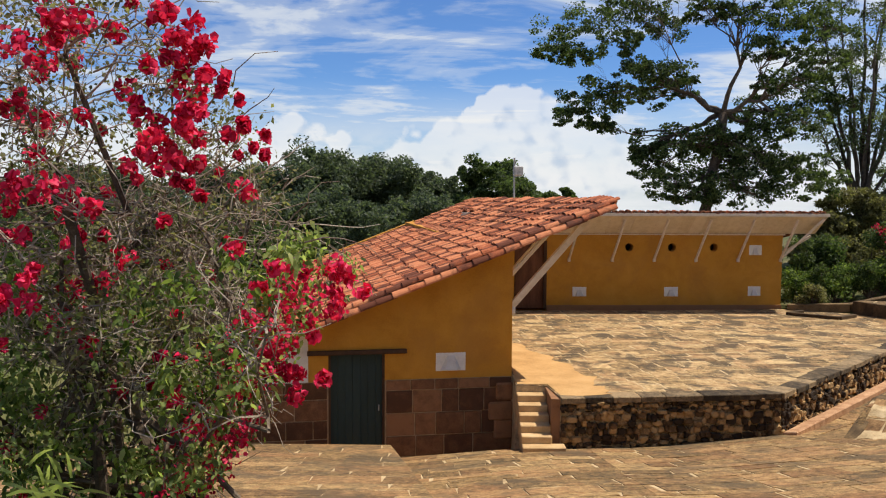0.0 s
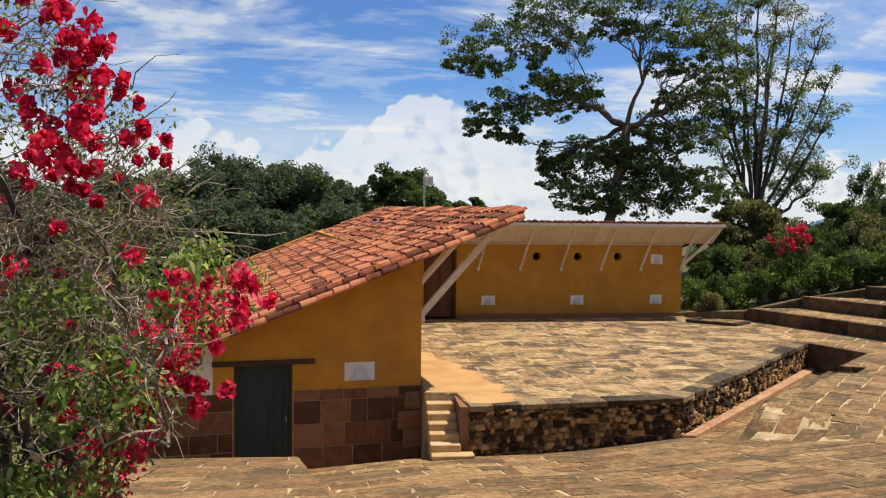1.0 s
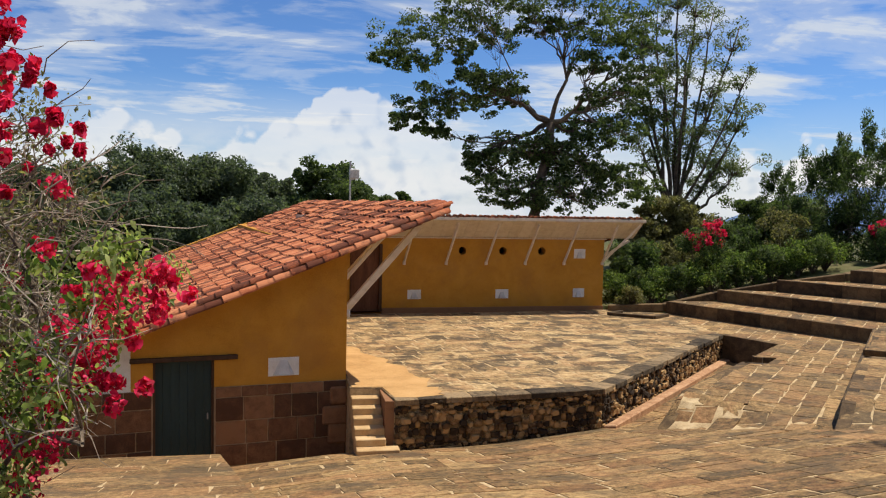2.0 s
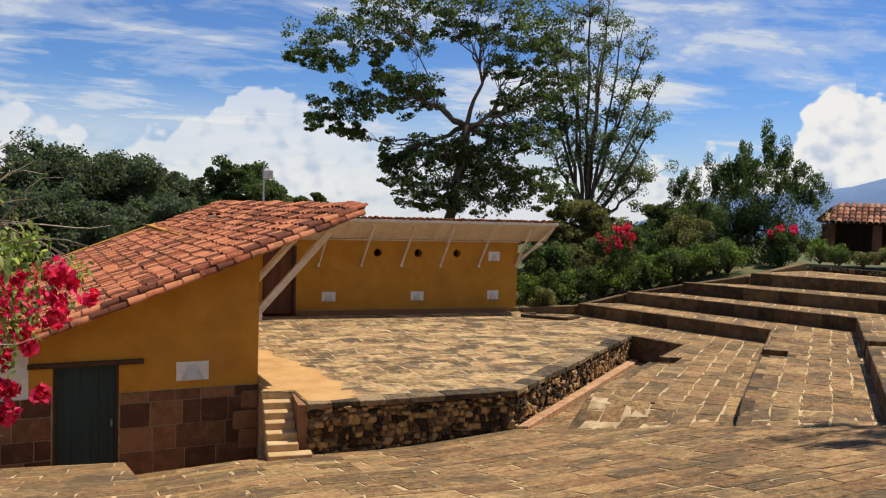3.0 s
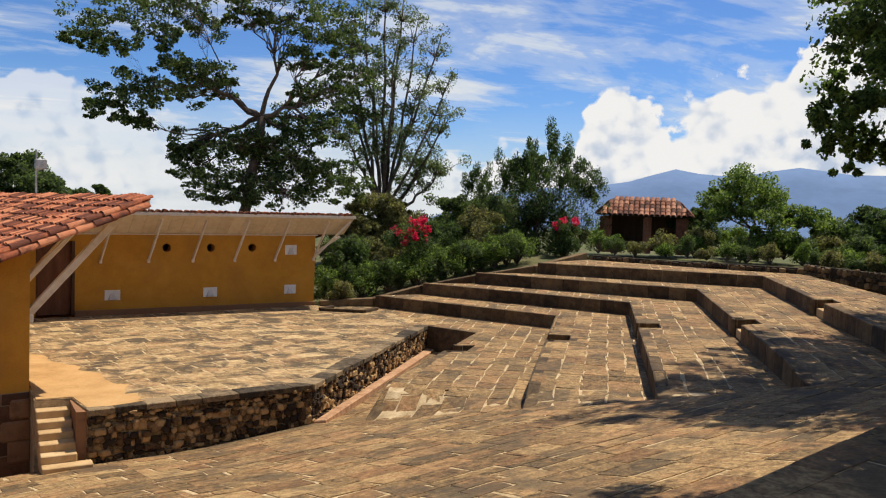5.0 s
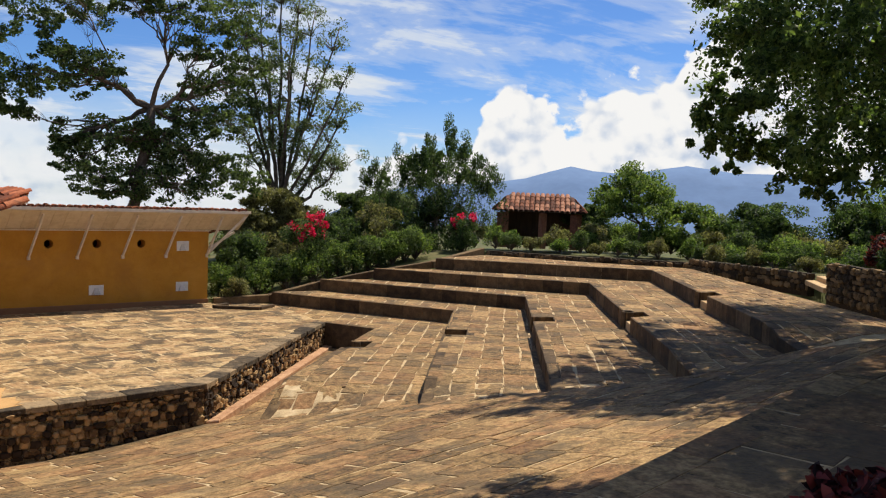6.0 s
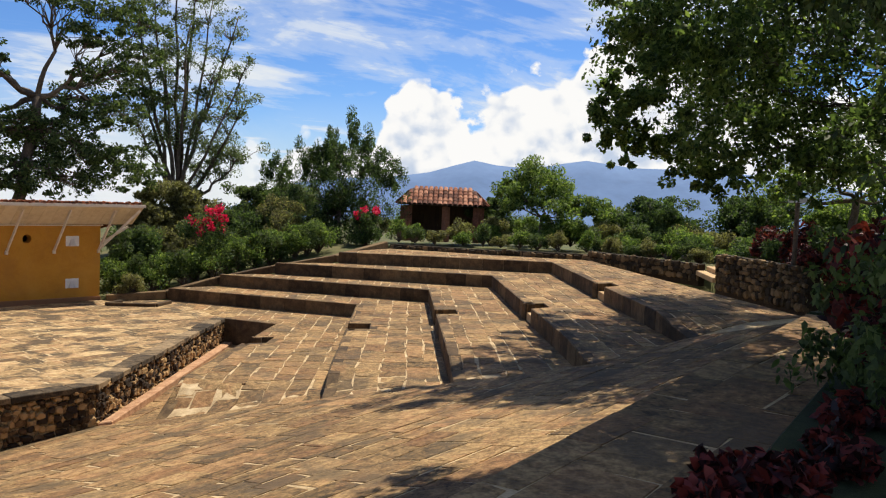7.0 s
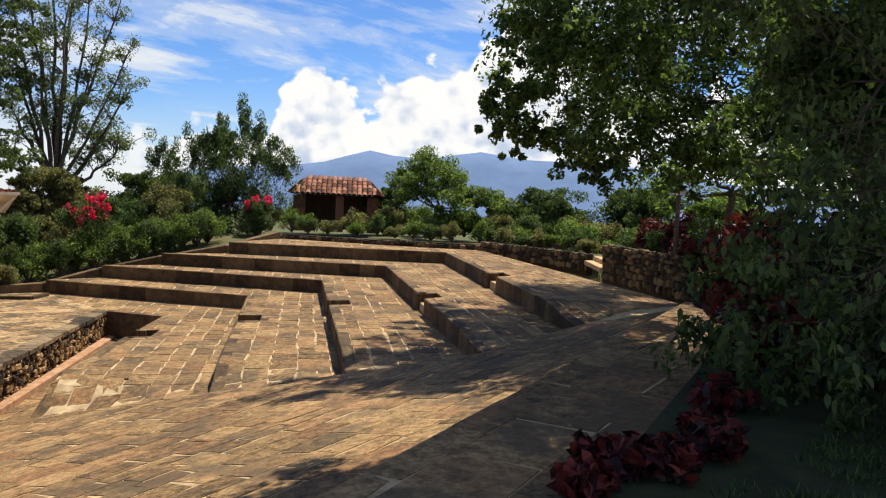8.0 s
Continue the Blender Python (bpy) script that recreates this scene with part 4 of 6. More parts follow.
for fc in ((3, 2, 1, 0), (4, 5, 6, 7), (0, 1, 5, 4), (1, 2, 6, 5), (2, 3, 7, 6), (3, 0, 4, 7)):
    bm.faces.new([v[i] for i in fc])
part("roof_deck", bm, M_PAINTWOOD, back_roof)
# soffit boards
nbd = 30
for k in range(nbd):
    x0 = 0.7 + (13.45 - 0.7) * k / nbd
    x1 = 0.7 + (13.45 - 0.7) * (k + 1) / nbd - 0.008
    bm = bmesh.new()
    v = [bm.verts.new(bpt(x, d, under(d) - dz)) for dz in (0.002, 0.022) for x, d in ((x0, EO + 0.03), (x1, EO + 0.03), (x1, -0.02), (x0, -0.02))]
    for fc in ((0, 1, 2, 3), (7, 6, 5, 4), (0, 4, 5, 1), (1, 5, 6, 2), (2, 6, 7, 3), (3, 7, 4, 0)):
        bm.faces.new([v[i] for i in fc])
    part("soffit_board", bm, M_PAINTWOOD, back_roof)
part("eave_board", bm_bar(bpt(0.6, EO, under(EO) + 0.0), bpt(13.5, EO, under(EO) + 0.0), 0.04, 0.07), M_PAINTWOOD, back_roof)
part("wall_plate", bm_bar(bpt(1.2, -0.03, WT - 0.05), bpt(12.35, -0.03, WT - 0.05), 0.04, 0.04), M_PAINTWOOD, back_roof)
for x in (4.5, 6.06, 7.58, 9.1, 10.64, 12.2):
    part("brace", bm_bar(bpt(x, -0.03, 1.78), bpt(x + 0.25, -0.8, under(-0.8) - 0.06), 0.06, 0.08, bevel=0.006), M_PAINTWOOD, back_roof, "cream-painted timber brace")
    part("corbel", bm_box((0.1, 0.1, 0.12), bpt(x, -0.04, 1.76), 0.015), M_PAINTWOOD, back_roof)
part("brace", bm_bar(bpt(12.25, -0.03, 1.85), bpt(13.35, -0.85, under(-0.85) - 0.06), 0.06, 0.08), M_PAINTWOOD, back_roof)
part("brace", bm_bar(bpt(12.25, 0.2, 1.95), bpt(13.4, 0.2, under(0.2) - 0.06), 0.06, 0.08), M_PAINTWOOD, back_roof)
ridge_p = bpt(5, 0.0, under(0.0))
up_front = (bpt(5, EO, under(EO)) - ridge_p).normalized()
up_back = (ridge_p - bpt(5, 6.3, under(6.3))).normalized()
for at_, up_, run in ((bpt(0.6, 0.0, under(0.0) + 0.07), up_front, 1.15), (bpt(0.6, 6.3, under(6.3) + 0.07), up_back, 6.3)):
    nr = BW.cross(up_)
    nr = nr if nr.z > 0 else -nr
    tile_field(back_roof, at_, up_, BW, nr, run + 0.1, 12.9, 22, count=0)

# the row of tile ends along the eave
hump_v, hump_f = barrel(0.36, 0.10, 0.085)
me_eave = bpy.data.meshes.new("eave_tile")
me_eave.from_pydata(hump_v, [], hump_f)
me_eave.materials.append(M_TILE_OLD)
basis = Matrix((up_front, BW, up_front.cross(BW))).transposed().to_4x4()
for k in range(54):
    ob = new("eave_tile", me_eave)
    ob.matrix_world = Matrix.Translation(bpt(0.7 + k * 0.237, EO + 0.26, under(EO) - 0.10)) @ basis
    ob.parent = back_roof

# ---- plants ----


def leaf_mesh(name, centres, spreads, per, size, mat, seed, parent=None, long=1.6, droop=0.2, label="", shell=0.0, flat_z=1.0, broad=False):
    """Many small folded leaves scattered round centres; broad: with shoulders and a drooping tip."""
    rg = np.random.default_rng(seed)
    centres = np.asarray(centres, float)
    spreads = np.asarray(spreads, float)
    idx = np.repeat(np.arange(len(centres)), per)
    n = len(idx)
    off = rg.normal(size=(n, 3))
    off /= np.linalg.norm(off, axis=1)[:, None]
    rad = rg.random(n) ** (1 / 2.4)
    rad = shell + (1 - shell) * rad
    off *= (rad * spreads[idx])[:, None]
    off[:, 2] *= flat_z
    c = centres[idx] + off
    d = rg.normal(size=(n, 3))
    d[:, 2] -= droop
    d += off * 0.6 / np.maximum(spreads[idx], 0.01)[:, None]
    d /= np.linalg.norm(d, axis=1)[:, None]
    s = np.cross(d, rg.normal(size=(n, 3)))
    s /= np.linalg.norm(s, axis=1)[:, None]
    up = np.cross(s, d)
    L = (size * rg.uniform(0.6, 1.4, n))[:, None]
    w = L / long * 0.5
    if broad:
        dip = np.array([0.0, 0.0, -1.0]) * L * 0.18
        v = np.stack([c - d * L * 0.5, c - d * L * 0.2 + s * w + up * w * 0.35, c + d * L * 0.2 + s * w * 0.8 + up * w * 0.3 + dip * 0.3, c + d * L * 0.5 + dip, c + d * L * 0.2 - s * w * 0.8 + up * w * 0.3 + dip * 0.3, c - d * L * 0.2 - s * w + up * w * 0.35], 1).reshape(-1, 3)
        b = np.arange(n)[:, None] * 6
        tri = np.concatenate([b + [0, 1, 5], b + [1, 2, 5], b + [2, 4, 5], b + [2, 3, 4]], 1).reshape(-1, 3)
    else:
        v = np.stack([c - d * L * 0.5, c + s * w + up * w * 0.35, c + d * L * 0.5, c - s * w + up * w * 0.35], 1).reshape(-1, 3)
        b = np.arange(n)[:, None] * 4
        tri = np.concatenate([b + [0, 1, 2], b + [0, 2, 3]], 1).reshape(-1, 3)
    me = bpy.data.meshes.new(name)
    me.vertices.add(len(v))
    me.vertices.foreach_set("co", v.ravel())
    me.loops.add(tri.size)
    me.loops.foreach_set("vertex_index", tri.ravel())
    me.polygons.add(len(tri))
    me.polygons.foreach_set("loop_start", np.arange(len(tri)) * 3)
    me.update(calc_edges=True)
    me.materials.append(mat)
    ob = new(name, me)
    if parent is not None:
        ob.parent = parent
    if label:
        ob["label"] = label
    return ob


def wander(a, b, rng, bend=0.12, n=5, sag=0.0):
    """A crooked line of points from a to b."""
    a, b = Vector(a), Vector(b)
    L = (b - a).length
    pts = []
    for i in range(n + 1):
        u = i / n
        p = a.lerp(b, u)
        k = math.sin(math.pi * u) * L * bend
        p += Vector((rng.uniform(-1, 1), rng.uniform(-1, 1), rng.uniform(-0.6, 1))) * k * 0.6
        p.z += sag * math.sin(math.pi * u) * L
        pts.append(p)
    return pts


def tree(name, base, fork, clumps, girth, mat, label, seed, leaf_size=0.22, subs=9, per=150, flat_z=0.7, bark=None, category="tree", long=1.8, sub_r=0.42, limb_sag=-0.05, droop=0.2, loose=0.62, broad=False):
    """A trunk from base to fork, limbs to the clumps, twigs to lesser clumps of leaves round each."""
    rng = random.Random(seed)
    root = empty(name, label, category, m=Matrix.Translation(base))
    inv = Matrix.Translation(-Vector(base))
    bm = bmesh.new()
    trunk_pts = wander(base, fork, rng, 0.05, 6)
    tube(trunk_pts, [girth * (1.35 if i == 0 else 1 - 0.055 * i) for i in range(len(trunk_pts))], 9, bm)
    bmesh.ops.transform(bm, matrix=inv, verts=bm.verts)
    part("trunk", bm, bark or M_BARK, root, smooth=True)
    cs, rs = [], []
    F = Vector(fork)
    nodes = [(p, (F - p).length * 0.5, girth * 0.62) for p in trunk_pts[2:]]
    for x, y, z, r in sorted(clumps, key=lambda q: (Vector(q[:3]) - F).length):
        bm = bmesh.new()
        c = Vector((x, y, z))
        # a limb springs from the nearest limb already grown
        start, run, thick = min(nodes, key=lambda q: (q[0] - c).length + 0.75 * q[1])
        pts = wander(start, c, rng, 0.13, 6, limb_sag)
        g0 = min(thick * 0.85, girth * rng.uniform(0.34, 0.5))
        nodes += [(p, run + (p - start).length, g0 * (1 - 0.13 * q)) for q, p in enumerate(pts) if q > 1]
        tube(pts, [g0 * (1 - 0.13 * i) for i in range(len(pts))], 6, bm)
        for _ in range(subs):
            o = Vector((max(-1.15, min(1.15, rng.gauss(0, loose))), max(-1.15, min(1.15, rng.gauss(0, loose))), max(-1.1, min(1.1, rng.gauss(0.1, 0.8 * loose))) * flat_z)) * r
            e = c + o
            k = rng.choice(pts[3:])
            tw = wander(k, e, rng, 0.15, 3)
            tube(tw, [g0 * 0.28, g0 * 0.19, g0 * 0.12, g0 * 0.05], 4, bm)
            cs.append(tuple(e - Vector(base)))
            rs.append(r * sub_r * rng.uniform(0.6, 1.4))
        bmesh.ops.transform(bm, matrix=inv, verts=bm.verts)
        part("limb", bm, bark or M_BARK, root, smooth=True)
    leaf_mesh("crown", cs, rs, per, leaf_size, mat, seed + 7, root, flat_z=flat_z, long=long, droop=droop, broad=broad)
    return root


# the acacia's crown: spreading top, lower plates, dense skirt round the trunk
ACACIA_TOP = [(6.2, 44.3, 12.3, 1.17), (8.0, 44.4, 13.0, 1.37), (5.6, 45.3, 11.6, 0.66), (7.3, 45.6, 11.4, 0.79), (9.7, 43.9, 13.4, 1.25), (11.2, 44.4, 12.7, 0.97), (8.3, 40.4, 11.2, 0.71), (9.9, 42.4, 14.1, 1.32), (12.5, 44.2, 14.6, 1.40), (14.1, 42.2, 14.4, 1.47), (16.5, 42.8, 14.7, 1.51), (16.5, 38.4, 13.0, 1.27), (14.4, 41.0, 12.8, 0.92), (15.7, 39.3, 12.0, 1.18), (12.8, 41.9, 13.1, 0.81), (18.0, 40.4, 12.0, 1.05), (9.4, 40.2, 15.1, 1.36), (11.7, 40.6, 15.7, 1.67), (14.3, 40.2, 15.9, 1.69), (17.4, 42.7, 16.3, 1.52)]
ACACIA_LOW = [(7.1, 43.8, 8.5, 1.00), (8.0, 40.8, 9.0, 0.94), (9.8, 43.2, 8.9, 0.88), (6.1, 41.2, 7.8, 0.55), (7.9, 42.8, 7.6, 0.58), (10.1, 40.0, 9.5, 0.93), (9.4, 39.7, 10.0, 0.70), (11.7, 43.0, 9.4, 0.65), (14.9, 39.0, 10.6, 0.72), (15.7, 38.7, 9.2, 1.00), (17.9, 41.6, 8.8, 1.20), (16.1, 41.6, 8.2, 1.07), (17.3, 38.6, 10.1, 0.84)]
ACACIA_SKIRT = [(10.8, 42.4, 6.6, 0.99), (11.5, 40.7, 6.6, 1.02), (10.2, 41.5, 5.4, 0.74), (10.7, 39.7, 4.5, 0.88), (12.7, 41.7, 6.3, 1.11), (13.6, 40.6, 6.7, 1.09), (13.0, 41.6, 4.9, 1.23), (14.3, 41.0, 5.5, 1.10), (14.5, 39.0, 6.1, 1.06), (15.1, 39.0, 4.9, 1.12), (13.6, 38.7, 4.3, 1.04), (15.9, 38.0, 5.2, 0.99), (16.5, 37.5, 4.5, 0.87), (11.7, 39.7, 4.0, 0.78), (9.7, 41.5, 6.2, 0.45), (15.8, 37.7, 7.2, 0.81), (14.9, 40.2, 7.3, 0.80)]
tree("acacia_tree", (12.0, 40.7, -0.3), (13.4, 40.7, 8.0), ACACIA_TOP + ACACIA_LOW + ACACIA_SKIRT,
     0.31, M_LEAF, "tall spreading acacia-like tree with layered dark green crown", 31, 0.155, 26, 62, 0.6, sub_r=0.36, loose=0.98, limb_sag=-0.03)


def upright_tree(name, base, fork, tips, girth, mat, label, seed):
    """Several upright stems fanning from a low fork, leaf tufts along their upper halves."""
    rng = random.Random(seed)
    root = empty(name, label, "tree", m=Matrix.Translation(base))
    inv = Matrix.Translation(-Vector(base))
    bm = bmesh.new()
    pts = wander(base, fork, rng, 0.04, 4)
    tube(pts, [girth * (1.3 if i == 0 else 1 - 0.05 * i) for i in range(len(pts))], 8, bm)
    bmesh.ops.transform(bm, matrix=inv, verts=bm.verts)
    part("trunk", bm, M_BARK, root, smooth=True)
    cs, rs = [], []
    for tip in tips:
        bm = bmesh.new()
        a, b = Vector(fork) + Vector((rng.uniform(-0.25, 0.25), rng.uniform(-0.25, 0.25), rng.uniform(-0.5, 0.5))), Vector(tip)
        n = 9
        stem = []
        for q in range(n + 1):
            f = q / n
            p = a.lerp(b, f)
            p.z += 0.10 * (b - a).length * math.sin(math.pi * f) * (-0.5 if abs(b.z - a.z) > 7 else -0.8)
            stem.append(p + Vector((rng.uniform(-0.1, 0.1), rng.uniform(-0.1, 0.1), 0)))
        g = girth * rng.uniform(0.36, 0.5)
        tube(stem, [g * (1 - 0.088 * q) for q in range(n + 1)], 6, bm)
        for _ in range(17):
            f = 1.0 - 0.6 * rng.random() ** 1.5
            k = stem[min(n, int(f * n))]
            out = 0.35 + 1.0 * rng.random()
            e = k + Vector((rng.gauss(0, 0.6), rng.gauss(0, 0.6), rng.uniform(0.15, 1.0))) * out
            tw = wander(k, e, rng, 0.12, 3)
            tube(tw, [g * 0.3, g * 0.2, g * 0.13, g * 0.07], 4, bm)
            cs.append(tuple(e - Vector(base)))
            rs.append(rng.uniform(0.24, 0.54))
        bmesh.ops.transform(bm, matrix=inv, verts=bm.verts)
        part("stem", bm, M_BARK, root, smooth=True)
    cs += [tuple(Vector(tip) - Vector(base)) for tip in tips]
    rs += [0.5] * len(tips)
    leaf_mesh("crown", cs, rs, 95, 0.15, mat, seed + 7, root, long=2.6, droop=0.5)
    return root


upright_tree("slender_tree", (20.4, 41.3, 0.2), (20.4, 41.3, 3.2),
             [(18.8, 42.4, 12.9), (19.6, 42.4, 14.7), (20.6, 42.1, 15.9), (21.8, 42.0, 15.5), (22.3, 41.1, 14.1), (23.6, 40.9, 13.4), (22.9, 38.5, 10.7), (23.3, 39.6, 8.6), (23.4, 41.1, 6.9), (18.8, 42.5, 10.5), (18.9, 43.2, 7.8), (20.4, 40.1, 12.4), (22.1, 40.3, 10.5), (19.5, 40.9, 11.3), (23.4, 39.8, 6.0)],
             0.3, M_LEAF_GREY, "tall slender grey-green tree with several upright stems", 32)
tree("leafy_tree", (25.4, 34.0, 1.4), (25.4, 34.0, 3.2),
     [(26.1, 33.8, 6.9, 0.6), (25.5, 34.4, 6.2, 0.6), (25.2, 34.8, 5.7, 0.6), (26.7, 32.9, 6.0, 0.6), (27.2, 32.2, 5.0, 0.6), (24.6, 35.4, 5.3, 0.6), (23.6, 36.4, 4.6, 0.6), (23.7, 36.3, 3.6, 0.8), (26.0, 33.6, 4.7, 1.1), (25.5, 34.2, 3.7, 1.2), (26.7, 32.7, 3.6, 1.1), (25.2, 32.6, 4.6, 0.9), (24.4, 34.2, 4.2, 0.9), (24.6, 32.6, 3.2, 1.0), (25.8, 32.0, 2.6, 1.1), (24.0, 34.2, 2.6, 1.1)],
     0.16, M_LEAF_DARK, "bushy dark green tree with upswept feathery shoots", 33, 0.17, 16, 150, 1.9, sub_r=0.36, loose=0.7, long=4.0, droop=-0.9)
tree("garden_tree", (31.3, 25.7, 2.0), (31.3, 25.7, 3.4),
     [(31.4, 27.2, 5.0, 0.8), (31.6, 26.2, 5.3, 0.9), (32.3, 25.7, 4.6, 0.9), (30.6, 26.1, 4.2, 0.8), (33.0, 24.8, 4.0, 0.8), (32.2, 23.2, 3.8, 0.6), (30.7, 24.6, 3.3, 0.8), (31.2, 27.6, 4.2, 0.5)],
     0.13, M_LEAF_BRIGHT, "small bright green garden tree", 34, 0.13, 14, 210, 0.8, sub_r=0.5)
SHADE_FRONT = [(17.3, 11.3, 8.1, 0.56), (15.2, 9.9, 7.8, 0.62), (14.6, 8.7, 7.0, 0.62), (13.0, 8.6, 6.1, 0.43), (15.8, 10.9, 6.0, 0.43), (16.6, 10.4, 6.1, 1.00), (17.8, 9.8, 6.5, 1.20), (14.9, 8.2, 7.4, 1.00), (14.9, 7.4, 7.3, 1.00), (17.4, 8.2, 6.7, 1.20), (16.9, 11.0, 5.5, 0.43), (18.2, 10.7, 5.3, 0.56), (14.4, 7.5, 5.2, 0.70), (16.6, 7.6, 5.4, 0.80), (19.0, 8.4, 8.1, 1.40), (16.6, 6.7, 6.2, 1.00), (17.7, 6.5, 7.3, 1.30), (17.0, 9.2, 4.9, 0.50), (20.0, 6.1, 7.8, 1.60), (19.8, 4.9, 7.1, 1.60), (18.9, 4.1, 5.1, 1.40), (15.7, 6.1, 5.0, 0.70), (17.2, 10.6, 8.6, 1.30)]
SHADE_REAR = [(18.6, 7.0, 9.4, 1.50), (16.2, 8.6, 8.8, 1.20), (19.3, 12.8, 9.6, 0.81), (20.4, 12.6, 8.2, 0.87), (21.4, 11.0, 9.4, 1.60), (22.6, 9.0, 8.2, 1.50), (23.6, 12.0, 7.4, 1.30), (21.0, 14.1, 10.4, 0.74), (22.8, 7.0, 9.6, 1.70), (19.4, 10.4, 7.0, 1.20), (20.6, 8.6, 6.2, 1.20), (21.6, 11.6, 6.4, 1.10), (21.0, 9.6, 7.6, 1.50), (22.6, 11.0, 7.0, 1.40), (19.0, 9.4, 8.6, 1.40), (24.0, 10.0, 8.6, 1.60), (20.2, 11.4, 7.4, 1.30), (22.0, 13.0, 8.6, 1.30), (16.5, 10.6, 9.6, 0.81), (15.2, 9.4, 9.8, 0.74), (17.9, 11.7, 9.9, 0.81), (18.6, 11.0, 8.0, 1.20), (17.2, 9.4, 9.6, 1.30)]
tree("shade_tree", (22.4, 1.2, 2.2), (19.6, 3.2, 5.8), SHADE_FRONT + SHADE_REAR,
     0.34, M_LEAF_SHADE, "large dark broadleaf tree whose boughs shade the seating", 35, 0.125, 22, 52, 0.85, sub_r=0.31, loose=0.85, droop=0.5)
# Added tree, mostly out of view, its clumps set to shade the walk
tree("shade_tree", (17.8, -3.2, 2.4), (15.6, -0.4, 6.6),
     [(8.6, 6.2, 8.8, 0.8), (10.0, 6.8, 9.2, 0.8), (10.5, 3.1, 9.4, 1.5), (8.5, 3.3, 8.9, 1.2), (9.5, 4.0, 9.2, 1.0), (7.5, 3.8, 8.8, 0.8), (10.9, 4.3, 9.4, 1.0), (12.1, 4.3, 9.6, 1.2), (9.5, 1.7, 9.6, 1.5), (6.7, 2.3, 8.2, 1.2), (5.9, 1.1, 8.0, 1.2), (13.5, 3.7, 10.0, 1.7), (11.5, 1.9, 9.2, 1.7), (14.7, 1.9, 8.6, 1.7), (8.9, 2.3, 8.4, 1.5), (7.5, 3.1, 8.6, 1.3), (7.1, 1.3, 8.2, 1.4), (9.7, 0.5, 8.2, 1.6), (14.7, -0.1, 8.4, 1.6), (12.1, -0.1, 8.6, 1.6), (17.6, 2.0, 5.9, 1.3), (14.8, 2.6, 7.4, 1.2), (16.8, 4.6, 7.6, 1.4), (13.0, 3.0, 6.2, 0.9), (14.6, 3.8, 5.6, 0.9), (12.2, 2.4, 5.4, 0.8), (13.1, 4.9, 8.4, 1.2)],
     0.30, M_LEAF_DARK, "large dark broadleaf tree, mostly out of view, added to shade the upper walk", 37, 0.14, 20, 210, 0.75, sub_r=0.56)
# Taller added tree behind; its crown, out of view, shades the upper steps
rg = random.Random(351)
HIGH = [(16.0 + 1.9 * i + 0.3 * j + rg.uniform(-0.5, 0.5), 7.7 + 1.45 * j - 0.12 * i + rg.uniform(-0.5, 0.5), 10.9 + rg.uniform(0, 1.0), rg.uniform(0.9, 1.4)) for i in range(6) for j in range(4)]
tree("shade_tree", (27.5, 4.5, 2.0), (24.5, 8.0, 9.0), HIGH,
     0.30, M_LEAF_SHADE, "tall added tree, its high spreading crown out of view, for shade", 39, 0.15, 18, 130, 0.6, sub_r=0.36, loose=0.75)
tree("shade_tree", (9.6, -0.8, 2.5), (9.0, 0.6, 4.6),
     [(9.0, 3.1, 6.2, 0.40), (8.4, 2.2, 5.8, 0.60), (8.2, 1.6, 5.3, 0.70), (7.9, 1.5, 4.4, 0.65), (8.9, 2.2, 4.0, 0.50), (8.3, 2.2, 3.5, 0.50), (8.4, 2.7, 3.2, 0.42), (7.9, 2.7, 2.9, 0.28), (8.0, 1.7, 3.3, 0.70), (7.7, 2.2, 2.8, 0.40), (7.4, 1.7, 2.8, 0.45), (7.3, 1.2, 3.8, 0.70), (8.7, 2.3, 3.0, 0.50), (7.5, 1.4, 2.9, 0.50), (9.1, 2.1, 4.8, 0.50)],
     0.11, M_LEAF, "near dark tree with drooping leafy boughs beside the walk", 38, 0.085, 20, 26, 1.0, sub_r=0.34, loose=1.0, droop=0.9, long=2.0, broad=True)
tree("garden_tree", (28.4, 10.6, 2.1), (28.5, 10.4, 4.6),
     [(29.5, 10.8, 6.2, 1.3), (27.1, 11.0, 5.7, 1.0), (30.3, 9.2, 7.1, 1.3), (27.6, 7.8, 5.8, 0.9), (28.9, 12.9, 4.8, 0.8), (27.6, 9.1, 5.4, 1.0), (30.5, 9.3, 7.1, 1.0), (31.0, 8.6, 6.0, 1.0), (30.8, 9.1, 8.1, 0.9), (31.4, 8.1, 4.8, 0.9), (32.0, 7.6, 6.4, 1.0)],
     0.17, M_LEAF_BRIGHT, "garden tree with sunlit yellow-green leaves", 36, 0.14, 12, 150, 0.9, sub_r=0.5)
